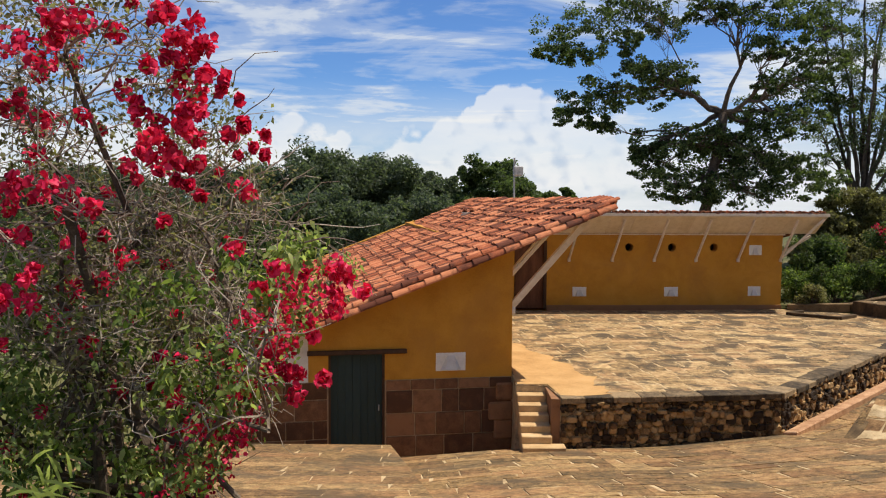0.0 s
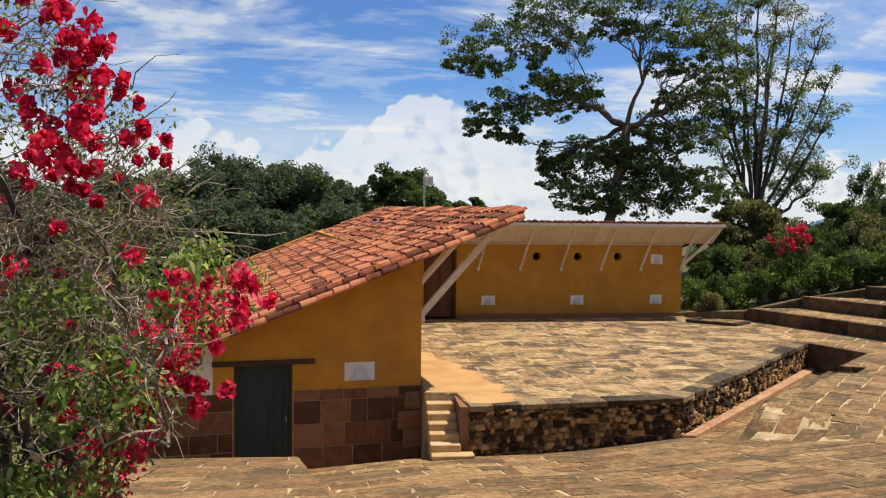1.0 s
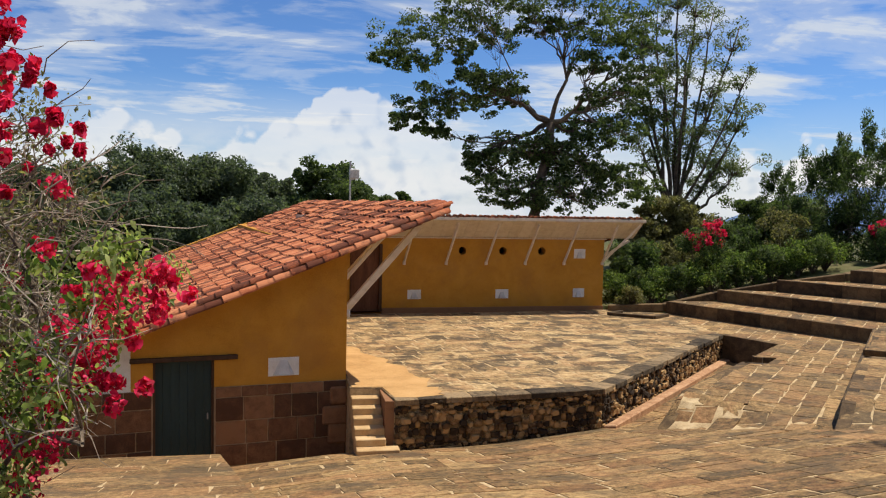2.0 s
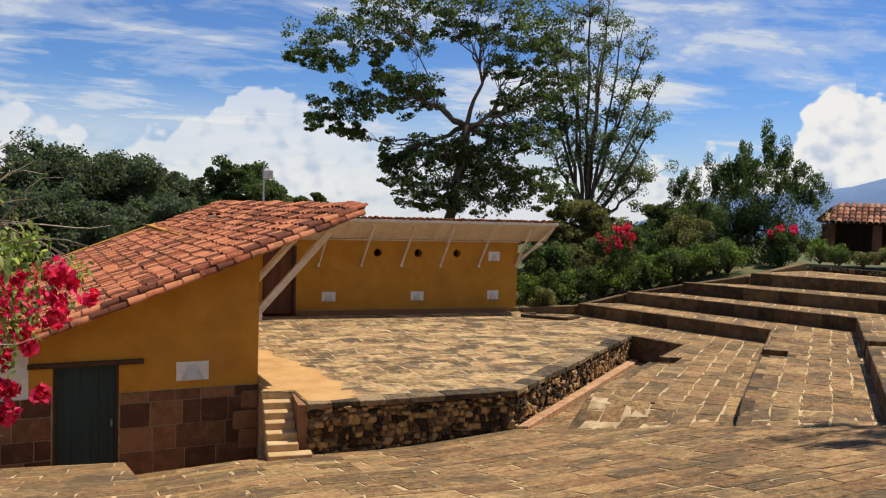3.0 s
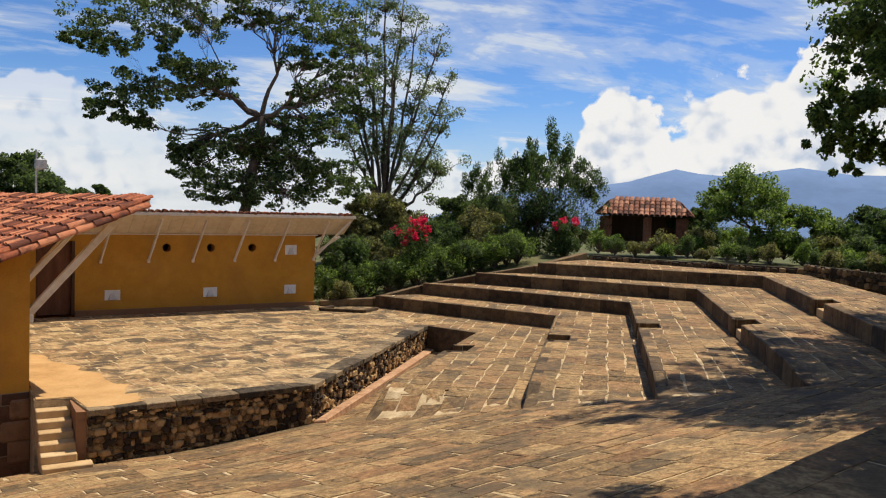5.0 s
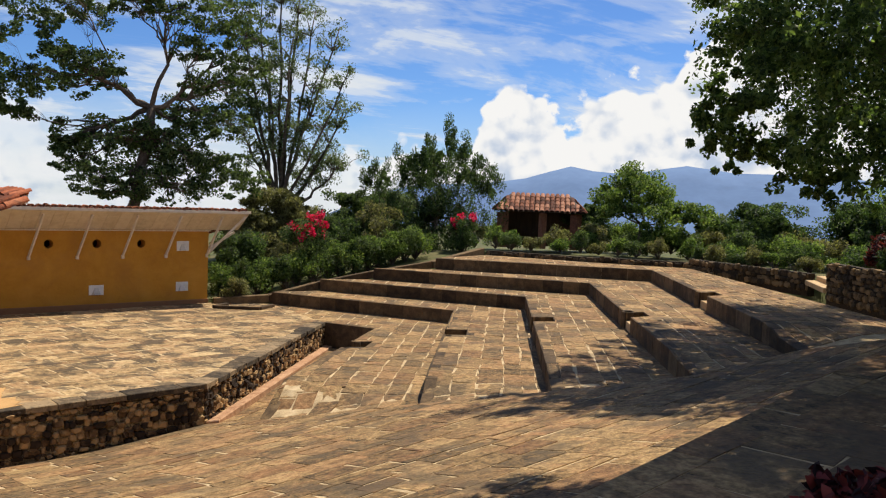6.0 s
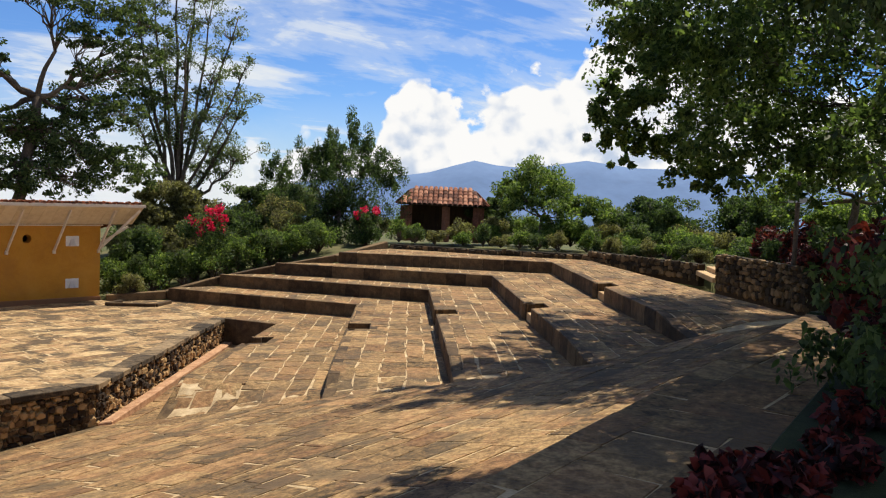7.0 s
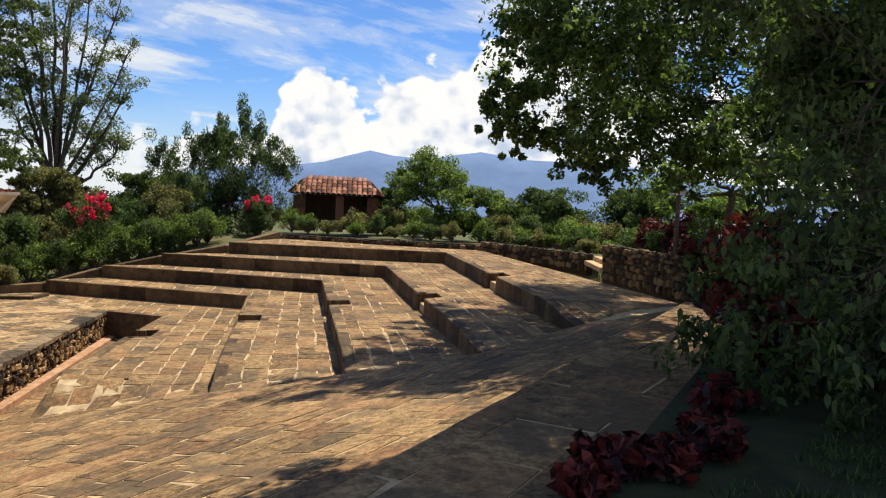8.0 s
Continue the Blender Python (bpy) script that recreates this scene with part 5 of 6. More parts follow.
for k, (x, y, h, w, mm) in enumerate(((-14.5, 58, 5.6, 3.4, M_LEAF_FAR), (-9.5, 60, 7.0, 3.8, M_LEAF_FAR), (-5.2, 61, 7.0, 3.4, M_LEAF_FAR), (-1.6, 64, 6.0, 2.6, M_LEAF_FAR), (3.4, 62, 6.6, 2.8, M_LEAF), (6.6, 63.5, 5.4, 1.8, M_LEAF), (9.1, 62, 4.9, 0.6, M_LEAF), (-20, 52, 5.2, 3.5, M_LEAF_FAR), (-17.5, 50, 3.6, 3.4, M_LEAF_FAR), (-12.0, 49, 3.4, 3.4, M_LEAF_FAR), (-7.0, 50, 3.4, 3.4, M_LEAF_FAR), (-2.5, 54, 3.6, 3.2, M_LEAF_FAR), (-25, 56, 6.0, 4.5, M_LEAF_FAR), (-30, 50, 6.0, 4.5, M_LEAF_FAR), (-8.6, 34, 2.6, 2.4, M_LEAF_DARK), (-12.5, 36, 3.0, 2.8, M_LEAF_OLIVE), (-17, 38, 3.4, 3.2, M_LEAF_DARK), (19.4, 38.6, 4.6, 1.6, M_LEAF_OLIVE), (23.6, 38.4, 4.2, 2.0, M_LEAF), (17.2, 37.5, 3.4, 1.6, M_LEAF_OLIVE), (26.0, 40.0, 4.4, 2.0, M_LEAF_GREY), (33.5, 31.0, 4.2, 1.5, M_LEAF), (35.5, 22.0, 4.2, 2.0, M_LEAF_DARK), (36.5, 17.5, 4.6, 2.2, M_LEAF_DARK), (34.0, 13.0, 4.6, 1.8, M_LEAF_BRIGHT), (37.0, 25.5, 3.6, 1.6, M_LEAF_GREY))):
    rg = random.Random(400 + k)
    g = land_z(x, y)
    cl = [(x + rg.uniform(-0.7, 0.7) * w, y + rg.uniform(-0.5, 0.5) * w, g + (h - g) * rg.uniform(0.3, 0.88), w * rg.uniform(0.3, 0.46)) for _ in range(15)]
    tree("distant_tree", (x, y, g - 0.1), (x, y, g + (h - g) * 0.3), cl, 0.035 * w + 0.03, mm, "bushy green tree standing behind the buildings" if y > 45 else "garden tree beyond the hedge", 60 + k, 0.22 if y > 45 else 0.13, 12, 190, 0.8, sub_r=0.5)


def shrub(name, at, size, mat, label, seed, leaf_size=0.12, clumps=14, per=160, twig=M_BARK, category="shrub", long=1.8, z=None, droop=0.1, flat_z=0.9, group="", broad=False):
    """A bush: stems from one foot, leaf clumps over a rounded uneven body."""
    rng = random.Random(seed)
    x, y = at
    g = land_z(x, y) if z is None else z
    root = empty(name, label, category, m=Matrix.Translation((x, y, g)), group=group)
    bm = bmesh.new()
    cs, rs = [], []
    for _ in range(clumps):
        a = rng.uniform(0, 2 * math.pi)
        rr = math.sqrt(rng.random()) * 0.75
        e = Vector((math.cos(a) * rr * size[0], math.sin(a) * rr * size[1], size[2] * rng.uniform(0.3, 0.85) * (1 - 0.35 * rr)))
        pts = wander((0, 0, 0), e, rng, 0.15, 4)
        tube(pts, [0.03, 0.024, 0.018, 0.012, 0.006], 5, bm)
        cs.append(tuple(e))
        rs.append(min(size) * rng.uniform(0.28, 0.46))
    part("stem", bm, twig, root)
    leaf_mesh("foliage", cs, rs, per, leaf_size, mat, seed, root, long=long, droop=droop, flat_z=flat_z, broad=broad)
    return root


# the hedge beside the seating, and bushes round the garden
rng = random.Random(77)
for k in range(15):
    u = k / 14
    x, y = 13.2 + 8.6 * u, 31.0 - 0.6 * u + rng.uniform(-0.3, 0.3)
    shrub("hedge_shrub", (x, y), (0.95, 0.85, 1.7 + 0.2 * rng.random()), (M_LEAF_BRIGHT, M_LEAF, M_LEAF_BRIGHT)[k % 3], "leafy green hedge shrub beside the seating steps", 500 + k, 0.085, 18, 190, group="hedge beside the seating")
for k in range(9):
    x, y = 12.8 + 1.5 * k + rng.uniform(-0.3, 0.3), 33.2 + rng.uniform(-0.4, 0.6)
    shrub("background_shrub", (x, y), (1.2, 1.0, 2.5 + rng.random()), (M_LEAF_OLIVE, M_LEAF, M_LEAF_DARK)[k % 3], "rough tall shrub behind the hedge", 530 + k, 0.11, 17, 220)
shrub("clipped_shrub", (13.3, 29.95), (0.62, 0.55, 1.15), M_LEAF_OLIVE, "low rounded olive shrub by the building's corner", 541, 0.07, 20, 220, z=0.0)


def flowering(name, at, size, label, seed, blooms, z=None):
    ob = shrub(name, at, size, M_LEAF_DARK, label, seed, 0.09, 24, 260, z=z)
    rg = random.Random(seed + 1)
    cs = []
    for _ in range(blooms):
        a = rg.uniform(0, 2 * math.pi)
        cs.append((math.cos(a) * size[0] * rg.uniform(0.2, 0.8), math.sin(a) * size[1] * rg.uniform(0.2, 0.8), size[2] * rg.uniform(0.55, 0.98)))
    leaf_mesh("blossom", cs, [0.2] * len(cs), 60, 0.1, M_BLOOM, seed + 2, ob, long=1.2, label="crimson papery blossom")
    return ob


for k, (x, y) in enumerate(((31.2, 33.4), (32.8, 32.0), (30.0, 34.6), (34.4, 30.0))):
    shrub("background_shrub", (x, y), (1.2, 1.2, 1.9), (M_LEAF_BRIGHT, M_LEAF)[k % 2], "leafy shrub behind the shelter", 545 + k, 0.1, 16, 220, z=1.9)
for k, (x, y, h) in enumerate(((27.3, 30.4, 1.0), (28.7, 28.6, 1.5), (29.6, 27.4, 1.3), (26.2, 31.6, 1.6))):
    shrub("garden_shrub", (x, y), (0.7, 0.7, h), (M_LEAF_BRIGHT, M_LEAF_OLIVE)[k % 2], "leafy shrub before the shelter", 555 + k, 0.09, 14, 150, z=1.95)
flowering("bougainvillea_shrub", (17.2, 31.4), (1.5, 1.2, 3.1), "bougainvillea bush with crimson blossom behind the hedge", 551, 16, z=0.6)
flowering("bougainvillea_shrub", (24.6, 30.6), (1.0, 0.9, 2.2), "bougainvillea bush with a few crimson blossoms", 552, 5, z=1.6)
# garden bed beyond the top step
for k in range(20):
    u = k / 19
    if u < 0.5:
        x, y = 24.9 + (29.3 - 24.9) * u * 2, 29.3 + (21.6 - 29.3) * u * 2
    else:
        x, y = 29.3 + (28.4 - 29.3) * (u - 0.5) * 2, 21.6 + (14.6 - 21.6) * (u - 0.5) * 2
    x += rng.uniform(0.4, 1.0)
    shrub("bed_shrub", (x, y), (0.55, 0.55, rng.uniform(0.6, 1.15)), (M_LEAF_BRIGHT, M_LEAF, M_LEAF_OLIVE)[k % 3], "small green shrub in the raised bed", 560 + k, 0.075, 12, 170, z=2.05, group="shrubs of the raised bed")
for k in range(34):
    x, y = 30.3 + rng.uniform(0, 6), 12.5 + k * 0.5
    shrub("garden_shrub", (x, y), (0.9, 0.9, rng.uniform(0.9, 1.7)), (M_LEAF, M_LEAF_DARK, M_LEAF_BRIGHT, M_LEAF_OLIVE)[k % 4], "rounded garden shrub on the lawn", 590 + k, 0.1, 14, 200, z=2.05)
for k in range(13):
    u = k / 12
    x, y = 26.6 - 8.0 * u + rng.uniform(-0.3, 0.3), 12.6 - 6.9 * u + rng.uniform(-0.3, 0.5)
    shrub("croton_shrub", (x + 0.6, y - 0.6), (0.8, 0.8, rng.uniform(1.1, 1.9)), (M_CROTON, M_CROTON, M_LEAF_DARK)[k % 3], "dark red-leaved croton bush above the retaining wall", 610 + k, 0.16, 14, 130, z=2.3, long=2.6)

# croton and dark shrubs by the upper walk
CROTONS = ((4.55, 2.16, 0.18, 0.18), (4.85, 2.22, 0.20, 0.26), (5.05, 1.92, 0.22, 0.28), (5.3, 2.1, 0.20, 0.20), (5.7, 1.9, 0.24, 0.24), (6.1, 2.05, 0.24, 0.20), (7.0, 2.35, 0.28, 0.30), (8.3, 2.35, 0.5, 1.0), (9.6, 2.9, 0.7, 1.5), (11.6, 3.6, 0.8, 1.9), (13.6, 3.9, 0.9, 2.1))
for k, (x, y, w, h) in enumerate(CROTONS):
    shrub("croton_shrub", (x, y), (w, w, h), M_CROTON, "croton with long dark red leaves by the walk", 640 + k, 0.14 if k < 7 else 0.19, 16, 20 if k < 7 else 60, z=WALK_Z + 0.02, long=2.7, droop=-0.8, broad=True)
DARK_SHRUBS = ((8.9, 1.6, 0.7, 1.2), (10.4, 3.0, 0.8, 1.5), (10.2, 1.4, 1.1, 2.4), (12.6, 3.0, 1.1, 2.2), (12.2, 1.2, 1.3, 2.8), (15.4, 3.0, 1.3, 2.4), (7.9, 0.4, 0.7, 0.9))
for k, (x, y, w, h) in enumerate(DARK_SHRUBS):
    shrub("dark_shrub", (x, y), (w, w, h), M_LEAF_DARK, "dense dark green shrub in deep shade", 660 + k, 0.15, 16, 120, z=WALK_Z + 0.02, long=1.9, droop=0.3, broad=True)
rg = random.Random(671)
blades = [(rg.uniform(4.6, 9.5), rg.uniform(-0.6, 1.5), WALK_Z + 0.06) for _ in range(420)]
lawn = leaf_mesh("grass", blades, [0.12] * len(blades), 16, 0.09, M_LEAF_DARK, 672, long=7.0, droop=-2.5, flat_z=0.25)
tagged(lawn, "short green grass of the shaded lawn", "grass", kind="stuff")

# ---- the great bougainvillea by the landing ----
bush = empty("bougainvillea", "large straggling bougainvillea with bare grey twigs and crimson blossom", "shrub", m=Matrix.Translation((-3.0, 8.6, 0.2)))
BO = Vector((-3.0, 8.6, 0.2))
rng = random.Random(91)
green_c, green_r, olive_c, olive_r, dark_c, dark_r = [], [], [], [], [], []


EDGE = [(0.4, -2.7), (1.1, -2.4), (1.55, -2.1), (2.1, -1.75), (2.7, -1.6), (3.2, -1.0), (3.6, -1.2), (4.15, -1.75), (4.6, -1.95), (5.0, -2.05), (5.6, -2.5), (6.2, -3.1), (7.0, -3.9)]


def bush_edge(z):
    for (z0, x0), (z1, x1) in zip(EDGE, EDGE[1:]):
        if z0 <= z <= z1:
            return x0 + (x1 - x0) * (z - z0) / (z1 - z0)
    return -4.0


def in_bush(rg, z0=0.4, z1=6.8, soft=0.5):
    """A place in the shrub's uneven body, thinning towards its edge."""
    while True:
        z = rg.uniform(z0, z1)
        y = rg.uniform(7.3 - 0.4 * max(0.0, 3.0 - z), 10.8)
        x = rg.uniform(-6.8, bush_edge(z) * (0.5 + 0.5 * y / 8.5) + 0.05)
        if rg.random() < min(1.0, 0.25 + (bush_edge(z) - x) / soft):
            return Vector((x, y, z))


for _ in range(24):
    bm = bmesh.new()
    twigs = bmesh.new()
    e = in_bush(rng, 2.2)
    foot = Vector((-3.0 + rng.uniform(-0.9, 0.5), 8.8 + rng.uniform(-0.4, 0.6), 0.1))
    pts = wander(foot, e, rng, 0.22, 8)
    g = rng.uniform(0.035, 0.10)
    tube(pts, [g * (1 - 0.1 * i) for i in range(len(pts))], 7, bm)
    for _ in range(24):
        k = rng.choice(pts[3:])
        p2 = k + Vector((rng.gauss(0, 1), rng.gauss(0, 0.8), rng.gauss(0.15, 0.8))) * 0.52
        if p2.z < 2.4 and rng.random() < 0.7:
            continue
        if p2.x > bush_edge(p2.z) + 0.1 or p2.y < 7.0:
            continue
        tw = wander(k, p2, rng, 0.5, 5)
        tube(tw, [0.013, 0.012, 0.010, 0.008, 0.006, 0.004], 4, twigs)
        for _ in range(7):
            q = rng.choice(tw[1:])
            tw2 = wander(q, q + Vector((rng.gauss(0, 1), rng.gauss(0, 0.8), rng.gauss(0.1, 0.9))) * 0.32, rng, 0.3, 3)
            tube(tw2, [0.008, 0.006, 0.005, 0.003], 4, twigs)
    for b in (bm, twigs):
        bmesh.ops.transform(b, matrix=Matrix.Translation(-BO), verts=b.verts)
    stem = part("stem", bm, M_BARK, bush, "crooked grey-brown stem")
    tagged(part("twig_tangle", twigs, M_TWIG, stem, "tangle of pale bare twigs"), kind="stuff")
# thin arching shoots against the sky
for _ in range(30):
    z = rng.uniform(3.4, 6.2)
    a = Vector((bush_edge(z) - rng.uniform(0.2, 0.9), rng.uniform(7.6, 9.2), z))
    e = a + Vector((rng.uniform(0.2, 0.85), rng.uniform(-0.3, 0.4), rng.uniform(-0.1, 0.7)))
    bm = tube(wander(a - BO, e - BO, rng, 0.2, 5, 0.1), [0.010, 0.009, 0.007, 0.006, 0.004, 0.003], 4)
    part("shoot", bm, M_TWIG, bush)
for _ in range(640):
    p = in_bush(rng, 0.4, 6.8 if rng.random() < 0.62 else 3.6)
    q = tuple(p - BO)
    green = p.z < 2.3 + 0.5 * math.sin(p.x * 2.3) or (p.z < 3.7 and p.x > -2.5)
    if green and rng.random() < 0.78:
        green_c.append(q)
        green_r.append(rng.uniform(0.18, 0.36))
    elif green or (p.z < 3.6 and rng.random() < 0.3):
        dark_c.append(q)
        dark_r.append(rng.uniform(0.2, 0.4))
    else:
        olive_c.append(q)
        olive_r.append(rng.uniform(0.22, 0.5))
leaf_mesh("green_foliage", green_c, green_r, 52, 0.09, M_LEAF_BUSH, 92, bush, broad=True, droop=0.5, long=2.3)
leaf_mesh("dark_foliage", dark_c, dark_r, 60, 0.085, M_LEAF_BRIGHT, 93, bush, broad=True, droop=0.5, long=2.2)
leaf_mesh("sparse_foliage", olive_c, olive_r, 44, 0.06, M_LEAF_OLIVE, 94, bush, label="sparse dry olive leaves")
# pale strap leaves low in the shrub
for _ in range(46):
    p = Vector((rng.choice((-3.9, -3.5, -3.2, -4.4)) + rng.uniform(-0.15, 0.15), rng.uniform(6.7, 7.2), rng.uniform(1.35, 1.9))) - BO
    a = rng.uniform(-0.4, 1.9)
    d = Vector((math.cos(a), -0.3, math.sin(a) * 0.8 + 0.25)) * rng.uniform(0.25, 0.45)
    pts = [p + d * u + Vector((0, 0, -0.5 * u * u * 0.3)) for u in (0, 0.33, 0.66, 1.0)]
    bm = bmesh.new()
    side = d.cross(Vector((0.2, -1, 0.3))).normalized()
    rows_ = [(bm.verts.new(q - side * w), bm.verts.new(q + side * w)) for q, w in zip(pts, (0.010, 0.016, 0.012, 0.001))]
    for r_, s_ in zip(rows_, rows_[1:]):
        bm.faces.new((r_[0], r_[1], s_[1], s_[0]))
    part("strap_leaf", bm, M_LEAF_BUSH, bush)
BLOOMS = [(-2.4, 7.9, 5.8, 0.2), (-2.4, 7.8, 5.6, 0.14), (-2.6, 8.5, 5.5, 0.09), (-2.0, 7.6, 5.2, 0.1), (-2.4, 8.0, 5.1, 0.18), (-2.1, 7.2, 4.9, 0.14), (-2.6, 7.6, 4.8, 0.2), (-2.6, 7.9, 4.7, 0.13), (-1.7, 7.5, 4.8, 0.09), (-3.6, 7.4, 4.3, 0.24), (-3.6, 8.2, 3.9, 0.15), (-3.0, 8.3, 4.5, 0.12), (-2.4, 8.0, 4.3, 0.13), (-3.8, 8.3, 3.0, 0.28), (-3.8, 7.3, 3.3, 0.18), (-2.6, 8.2, 2.6, 0.12), (-3.5, 7.2, 5.6, 0.28), (-4.1, 7.9, 5.0, 0.15), (-1.3, 8.6, 3.2, 0.22), (-1.1, 9.0, 3.3, 0.16), (-1.6, 8.6, 2.7, 0.2), (-1.7, 8.7, 2.3, 0.2), (-3.4, 7.5, 5.8, 0.22), (-2.0, 8.5, 4.6, 0.08)]
bl = [(Vector(b[:3]) - BO + Vector((rng.gauss(0, 1), rng.gauss(0, 0.7), rng.gauss(0, 1))) * b[3] * 0.95, b[3] * rng.uniform(0.3, 0.6)) for b in BLOOMS for _ in range(5)]
for _ in range(120):
    bl.append((in_bush(rng, 1.0) - BO, rng.uniform(0.04, 0.13)))
spray = []
for _ in range(95):
    z = rng.uniform(0.9, 3.4)
    spray.append(tuple(Vector((bush_edge(z) - rng.uniform(0.0, 0.75) ** 1.5, rng.uniform(7.9, 9.2), z)) - BO))
leaf_mesh("blossom_spray", spray, [rng.uniform(0.12, 0.26) for _ in spray], 15, 0.055, M_BLOOM, 96, bush, long=1.2, broad=True, label="loose crimson blossom on the shrub's flank")
leaf_mesh("blossom", [tuple(b[0]) for b in bl], [b[1] * 1.2 for b in bl], 34, 0.075, M_BLOOM, 95, bush, long=1.15, broad=True, label="crimson papery blossom")

# ---- kerb beside the hedge, garden walls ----
kerb2 = empty("trim_kerb_hedge", "grey stone kerb climbing beside the hedge", "kerb", kind="structure")
hp = [(12.4, 30.0, 0.06), (14.35, 29.4, 0.18), (16.35, 29.3, 0.62), (18.35, 28.6, 1.06), (20.75, 27.75, 1.5), (24.5, 29.0, 1.95)]
for a, b in zip(hp, hp[1:]):
    part("kerb_stone", bm_bar(a, b, 0.28, 0.30, bevel=0.02), M_RISER, kerb2)
for k, (a, b) in enumerate(zip(BACK, BACK[1:])):
    top = (2.02, 2.05, 2.2, 2.5, 2.75)[k]
    if k == 3:
        continue
    rubble_wall("wall_garden_%d" % (k + 1), a, b, UP[4] - 0.1, top, "low rubble retaining wall of the raised garden bed", 700 + k, 0.2, near=(26, 13), count=120, mats=(M_RUBBLE_SHADE, M_RUBBLE_SHADE2))
garden_steps = empty("garden_steps", "two stone steps through the garden wall", "steps")
for k in range(3):
    a, b = BACK[3], BACK[4]
    d = Vector((b[0] - a[0], b[1] - a[1], 0))
    m = Matrix.Translation(Vector((*a, 0)).lerp(Vector((*b, 0)), 0.5) + Vector((d.y, -d.x, 0)).normalized() * (-0.35 * k - 0.1) + Vector((0, 0, UP[4] + 0.08 + 0.16 * k))) @ Matrix.Rotation(math.atan2(d.y, d.x), 4, "Z")
    part("step", bm_box((d.length, 0.4, 0.17), bevel=0.015, m=m), M_STEP, garden_steps)
rubble_wall("wall_stage_front", SL, SC, ramp_z, -0.06, "dark rubble wall of the stage front with a stone coping", 720, 0.135, near=(5, 17))
rubble_wall("wall_stage_side", SC, SR, low_z, -0.06, "sunlit rubble wall of the stage side with a stone coping", 721, 0.135, near=(8, 18))
rng = random.Random(730)
for a, b in ((SL, SC), (SC, SR)):
    L = math.hypot(b[0] - a[0], b[1] - a[1])
    u = 0.0
    while u < L - 0.02:
        w = rng.uniform(0.35, 0.85)
        if L - u - w < 0.3:
            w = L - u
        p, q = [(a[0] + (b[0] - a[0]) * f / L, a[1] + (b[1] - a[1]) * f / L) for f in (u, u + w - 0.012)]
        o = offset_line(p, q, 0.05 + rng.uniform(0, 0.05))
        n = offset_line(p, q, -0.30 - rng.uniform(0, 0.12))
        part("coping", bm_prism(ccw([o[0], o[1], n[1], n[0]]), -0.10, 0.010 + rng.uniform(0, 0.008), bevel=0.012), M_COPING, stage, "dark weathered edge stone")
        u += w

# ---- risers of the seating, in dressed blocks ----
rng = random.Random(801)
for k in range(5):
    owner, _plots, top = seat_floor[k]
    lo, mid, hi = STEPS[k]
    below = low_z if k == 0 else tread_top(k - 1)
    cut = cuts[k]
    s0 = leg2(k) * NOTCH[k] - CUT / 2
    runs = [(SR if k == 0 else lo, mid), (mid, cut[0]), (cut[1], hi), (cut[0], cut[3]), (cut[3], cut[2]), (cut[2], cut[1])]
    for i, (a, b) in enumerate(runs):
        L = math.hypot(b[0] - a[0], b[1] - a[1])
        d = ((b[0] - a[0]) / L, (b[1] - a[1]) / L)
        s = 0.0
        while s < L - 0.05:
            w = rng.uniform(0.5, 1.0)
            if L - s - w < 0.4:
                w = L - s
            p = (a[0] + d[0] * s, a[1] + d[1] * s)
            q = (a[0] + d[0] * (s + w - 0.008), a[1] + d[1] * (s + w - 0.008))
            o = offset_line(p, q, 0.035 + rng.uniform(0, 0.012)) if i < 3 else offset_line(p, q, 0.012)
            n = offset_line(p, q, -0.22)
            c = ((p[0] + q[0]) / 2, (p[1] + q[1]) / 2)
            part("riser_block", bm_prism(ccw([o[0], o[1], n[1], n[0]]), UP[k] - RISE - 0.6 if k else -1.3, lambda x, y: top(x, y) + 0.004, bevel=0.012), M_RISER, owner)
            s += w

# ---- garden shelter ----
hut = empty("garden_shelter", "small open shelter with a hipped clay tile roof", "shelter", m=Matrix())
HL, HR = Vector((27.95, 31.65, 1.95)), Vector((30.55, 29.15, 1.95))
hx = (HR - HL).normalized()
hy = Vector((-hx.y, hx.x, 0))
if hy.x + hy.y < 0:
    hy = -hy
hw, hd = (HR - HL).length, 2.6
for u in (0.0, 0.55, 1.0):
    for v_ in (0.0, 1.0):
        p = HL + hx * hw * u + hy * hd * v_
        part("post", bm_bar(p, p + Vector((0, 0, 1.75)), 0.42 if u != 0.55 else 0.3, bevel=0.02), M_BRICK, hut, "reddish brick pillar")
# Dark board added at full height for the shelter's shaded inside
part("back_wall", bm_bar(HL + hy * hd + Vector((0, 0, 0.91)), HR + hy * hd + Vector((0, 0, 0.91)), 0.2, 1.82), M_DARKWOOD, hut)
part("bench", bm_bar(HL + hy * 1.4 + Vector((0, 0, 0.45)), HR + hy * 1.4 + Vector((0, 0, 0.45)), 0.5, 0.1), M_DARKWOOD, hut)
e0, e1 = HL - hx * 0.45 - hy * 0.45 + Vector((0, 0, 1.8)), HR + hx * 0.45 - hy * 0.45 + Vector((0, 0, 1.8))
e2, e3 = e1 + hy * (hd + 0.9), e0 + hy * (hd + 0.9)
r0 = (e0 + e3) / 2 + hx * 0.7 + Vector((0, 0, 0.85))
r1 = (e1 + e2) / 2 - hx * 0.7 + Vector((0, 0, 0.85))
bm = bmesh.new()
v = [bm.verts.new(p) for p in (e0, e1, e2, e3, r0, r1)]
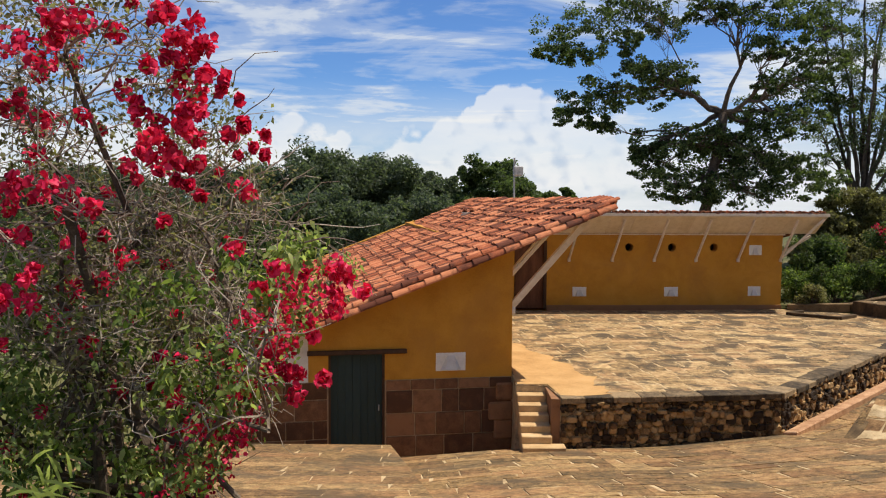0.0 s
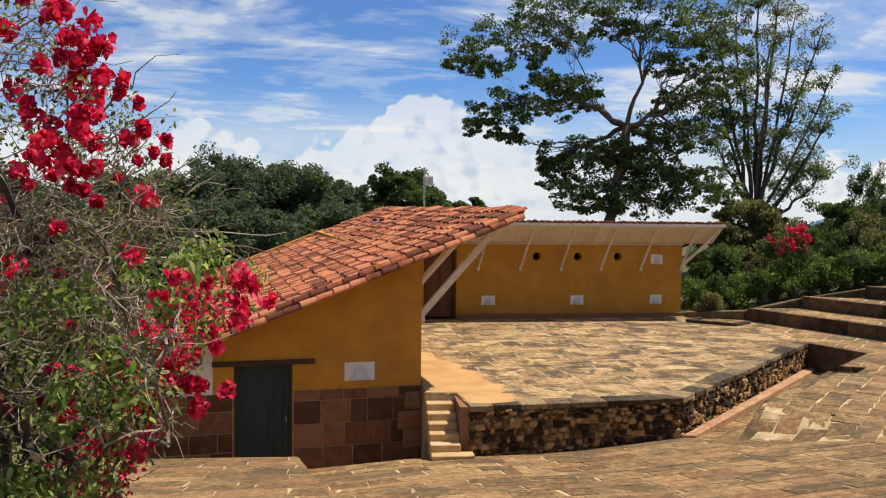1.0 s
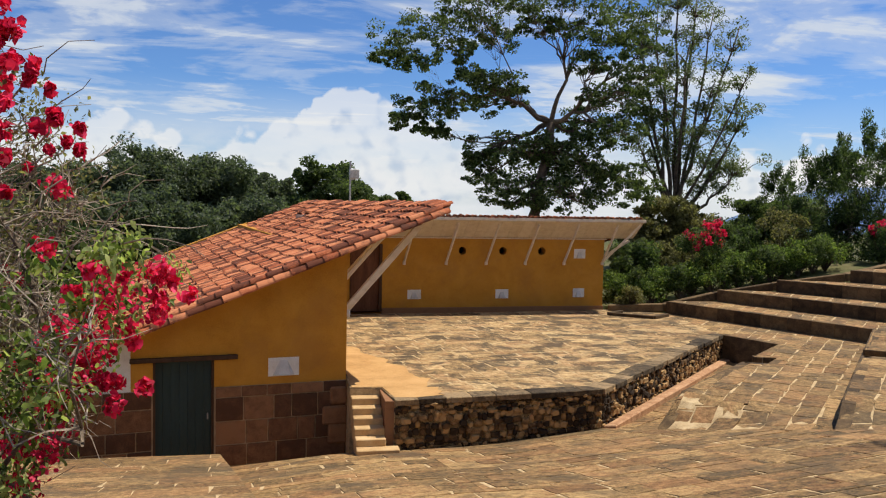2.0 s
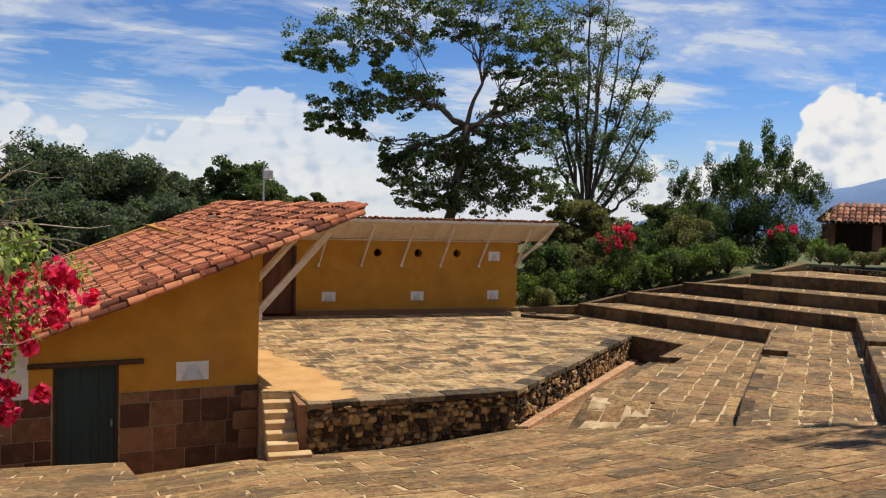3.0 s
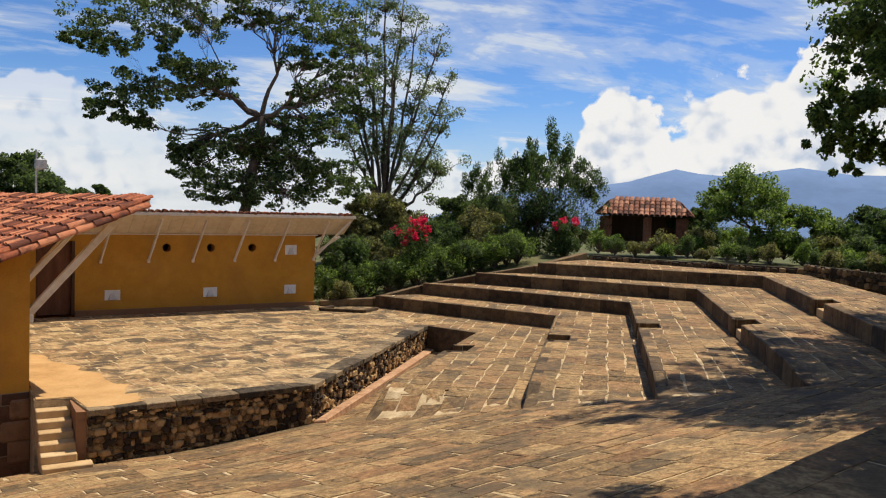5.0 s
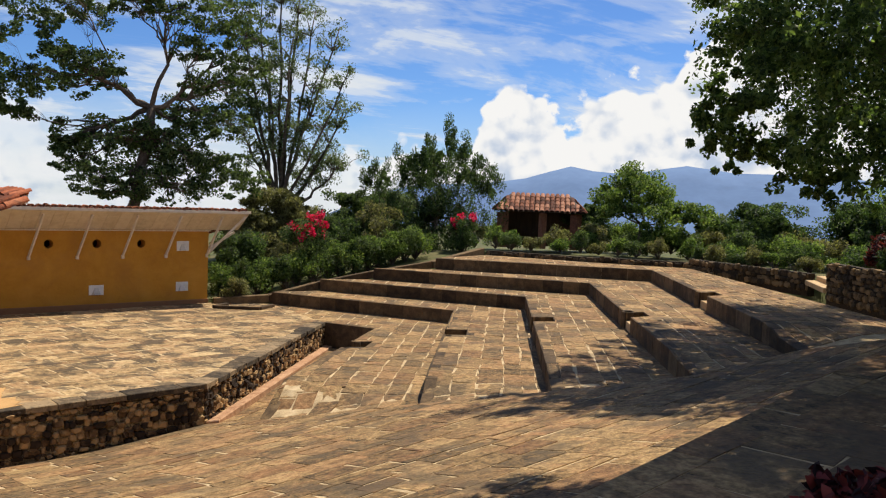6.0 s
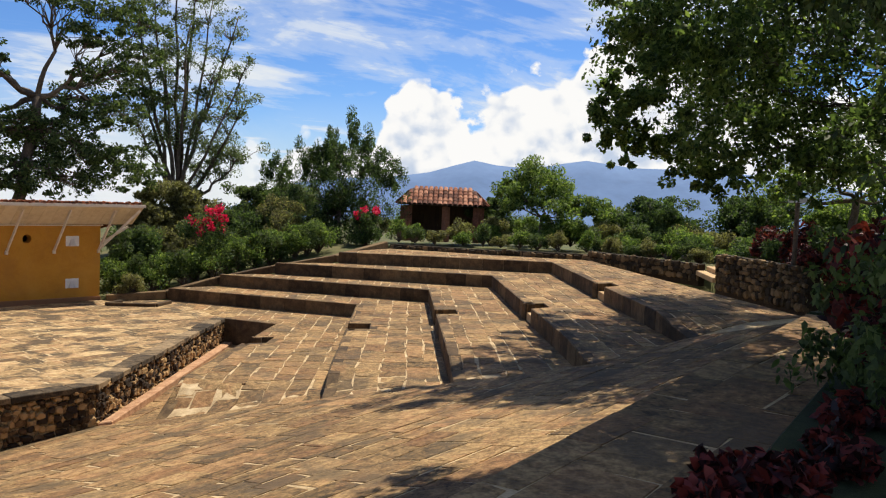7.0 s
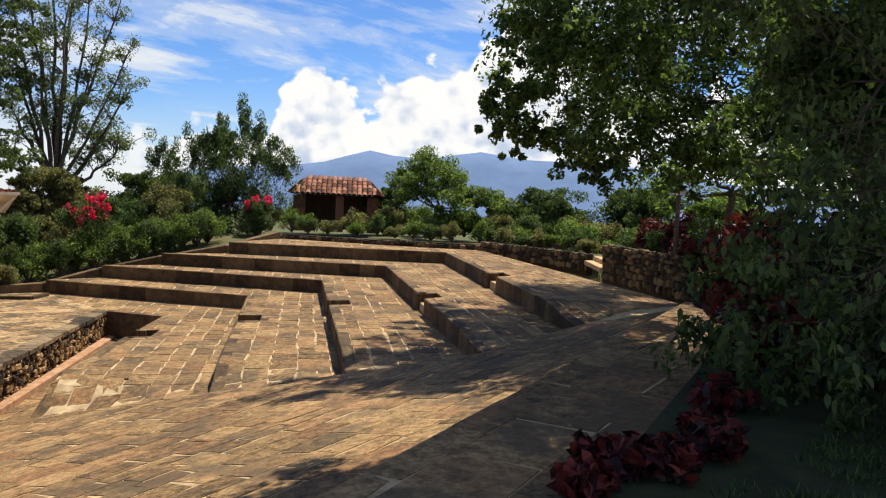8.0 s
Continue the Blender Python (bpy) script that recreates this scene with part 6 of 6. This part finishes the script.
for fc in ((0, 1, 5, 4), (1, 2, 5), (2, 3, 4, 5), (3, 0, 4), (3, 2, 1, 0)):
    bm.faces.new([v[i] for i in fc])
part("roof_deck", bm, M_DARKWOOD, hut)
hs, hf = barrel(0.5, 0.12, 0.10, 5)
for (a, b, top0, top1) in ((e0, e1, r0, r1), (e1, e2, r1, r1), (e3, e0, r0, r0)):
    n = int((b - a).length / 0.24)
    verts, faces = [], []
    for k in range(n):
        p = a.lerp(b, (k + 0.5) / n)
        u = (k + 0.5) / n
        ax = (b - a).normalized()
        s0 = (top0 - a).dot(ax)
        s1 = (top1 - a).dot(ax)
        L = (b - a).length
        s = u * L
        frac = 1.0 if s0 <= s <= s1 else (s / s0 if s < s0 else (L - s) / max(1e-6, L - s1))
        up_ = (top0 - (a + ax * s0))
        full = up_.length
        up_ = up_.normalized()
        nrm = ax.cross(up_)
        nrm = nrm if nrm.z > 0 else -nrm
        base = Matrix((up_, ax, nrm)).transposed().to_4x4()
        for r in range(max(1, int(full * frac / 0.38))):
            m = Matrix.Translation(p + up_ * r * 0.38 + nrm * 0.05) @ base @ pose(0, 0, 0, 0, 3, 0)
            o = len(verts)
            verts += [tuple(m @ Vector(q)) for q in hs]
            faces += [tuple(i + o for i in f) for f in hf]
    me = bpy.data.meshes.new("further_tiles")
    me.from_pydata(verts, [], faces)
    me.materials.append(M_TILE_OLD)
    ob = new("further_tiles", me)
    ob.parent = hut
    tagged(ob, kind="stuff")

# ---- small things ----
lamp = empty("floodlight_mast", "slim grey mast with a boxy floodlight behind the roof", "lamp", m=Matrix())
part("mast", tube([(3.0, 35.8, -1.0), (3.0, 35.8, 5.6)], [0.05, 0.04], 8), M_METAL, lamp)
part("floodlight", bm_box((0.42, 0.3, 0.4), (3.16, 35.8, 5.05), 0.04), M_METAL, lamp)
part("bracket", bm_bar((3.0, 35.8, 4.8), (3.2, 35.8, 4.85), 0.05), M_METAL, lamp)
sign = empty("sign_post", "wooden post with a pale blank board", "sign", m=Matrix())
part("post", tube([(23.27, 9.98, 2.0), (23.27, 9.98, 5.0)], [0.07, 0.06], 8), M_BARK, sign)
part("board", bm_box((0.62, 0.05, 0.16), (23.27, 9.92, 4.5), 0.01, rot=radians(-60)), M_WHITE, sign)
hatch = empty("floor_frame", "low stone frame set in the stage floor", "hatch", m=Matrix())
for a, b in (((11.9, 28.7), (13.2, 27.7)), ((13.2, 27.7), (14.0, 28.3)), ((11.9, 28.7), (12.6, 29.2))):
    part("frame_stone", bm_bar((*a, 0.05), (*b, 0.05), 0.16, 0.12, bevel=0.01), M_RISER, hatch)

# ---- paving stones ----
A_STAGE = math.atan2(SC[1] - SL[1], SC[0] - SL[0])
pave(STAGE_POLYS, flat(0.0), A_STAGE + 0.03, 0.46, (0.35, 1.0), stage, 901, (6, 18), gap=0.018, rough=0.005, mats=(M_STAGE, M_STAGE2))
A2 = math.atan2(SR[1] - SC[1], SR[0] - SC[0])
pave([LOW], low_z, A2, 0.45, (0.4, 0.9), low_floor, 902, (9, 19), rough=0.006)
for k, (seat, plots, top) in enumerate(seat_floor):
    pave(plots, top, A2 + 0.05, 0.44, (0.4, 0.95), seat, 903 + k, (13, 11), count=220)
# plots of the slope with straight, outward-bent sides
RAMP_PLOTS = RAMP[:2] + [
    ccw([(7.2, 9.0), (12.95, 9.0), (11.35, 10.95), (7.2, 10.70)]),
    ccw([(7.2, 10.70), (11.35, 10.95), (9.95, 13.2), (7.9, 16.1), (7.2, 16.06)]),
    ccw([(7.2, 16.06), (7.9, 16.1), (7.2, 17.42)]),
] + RAMP[4:]
pave(RAMP_PLOTS, ramp_z, 0.06, 0.52, (0.45, 1.15), ramp, 910, (5, 8), rough=0.006)
pave(SLAB, slab_z, 0.03, 0.75, (0.8, 1.6), landing, 911, (-1, 12), gap=0.007, rough=0.004)
pave([ccw([(-4, -4), (-4, 1.375), (4.1, 3.295), (4.1, 2.0), (4.05, -4)]), ccw([(4.1, 3.295), (14.0, 5.64), (14.0, 4.5), (4.1, 2.0)])], flat(WALK_Z), 0.2, 0.6, (0.6, 1.2), upper, 912, (5, 3), gap=0.006)
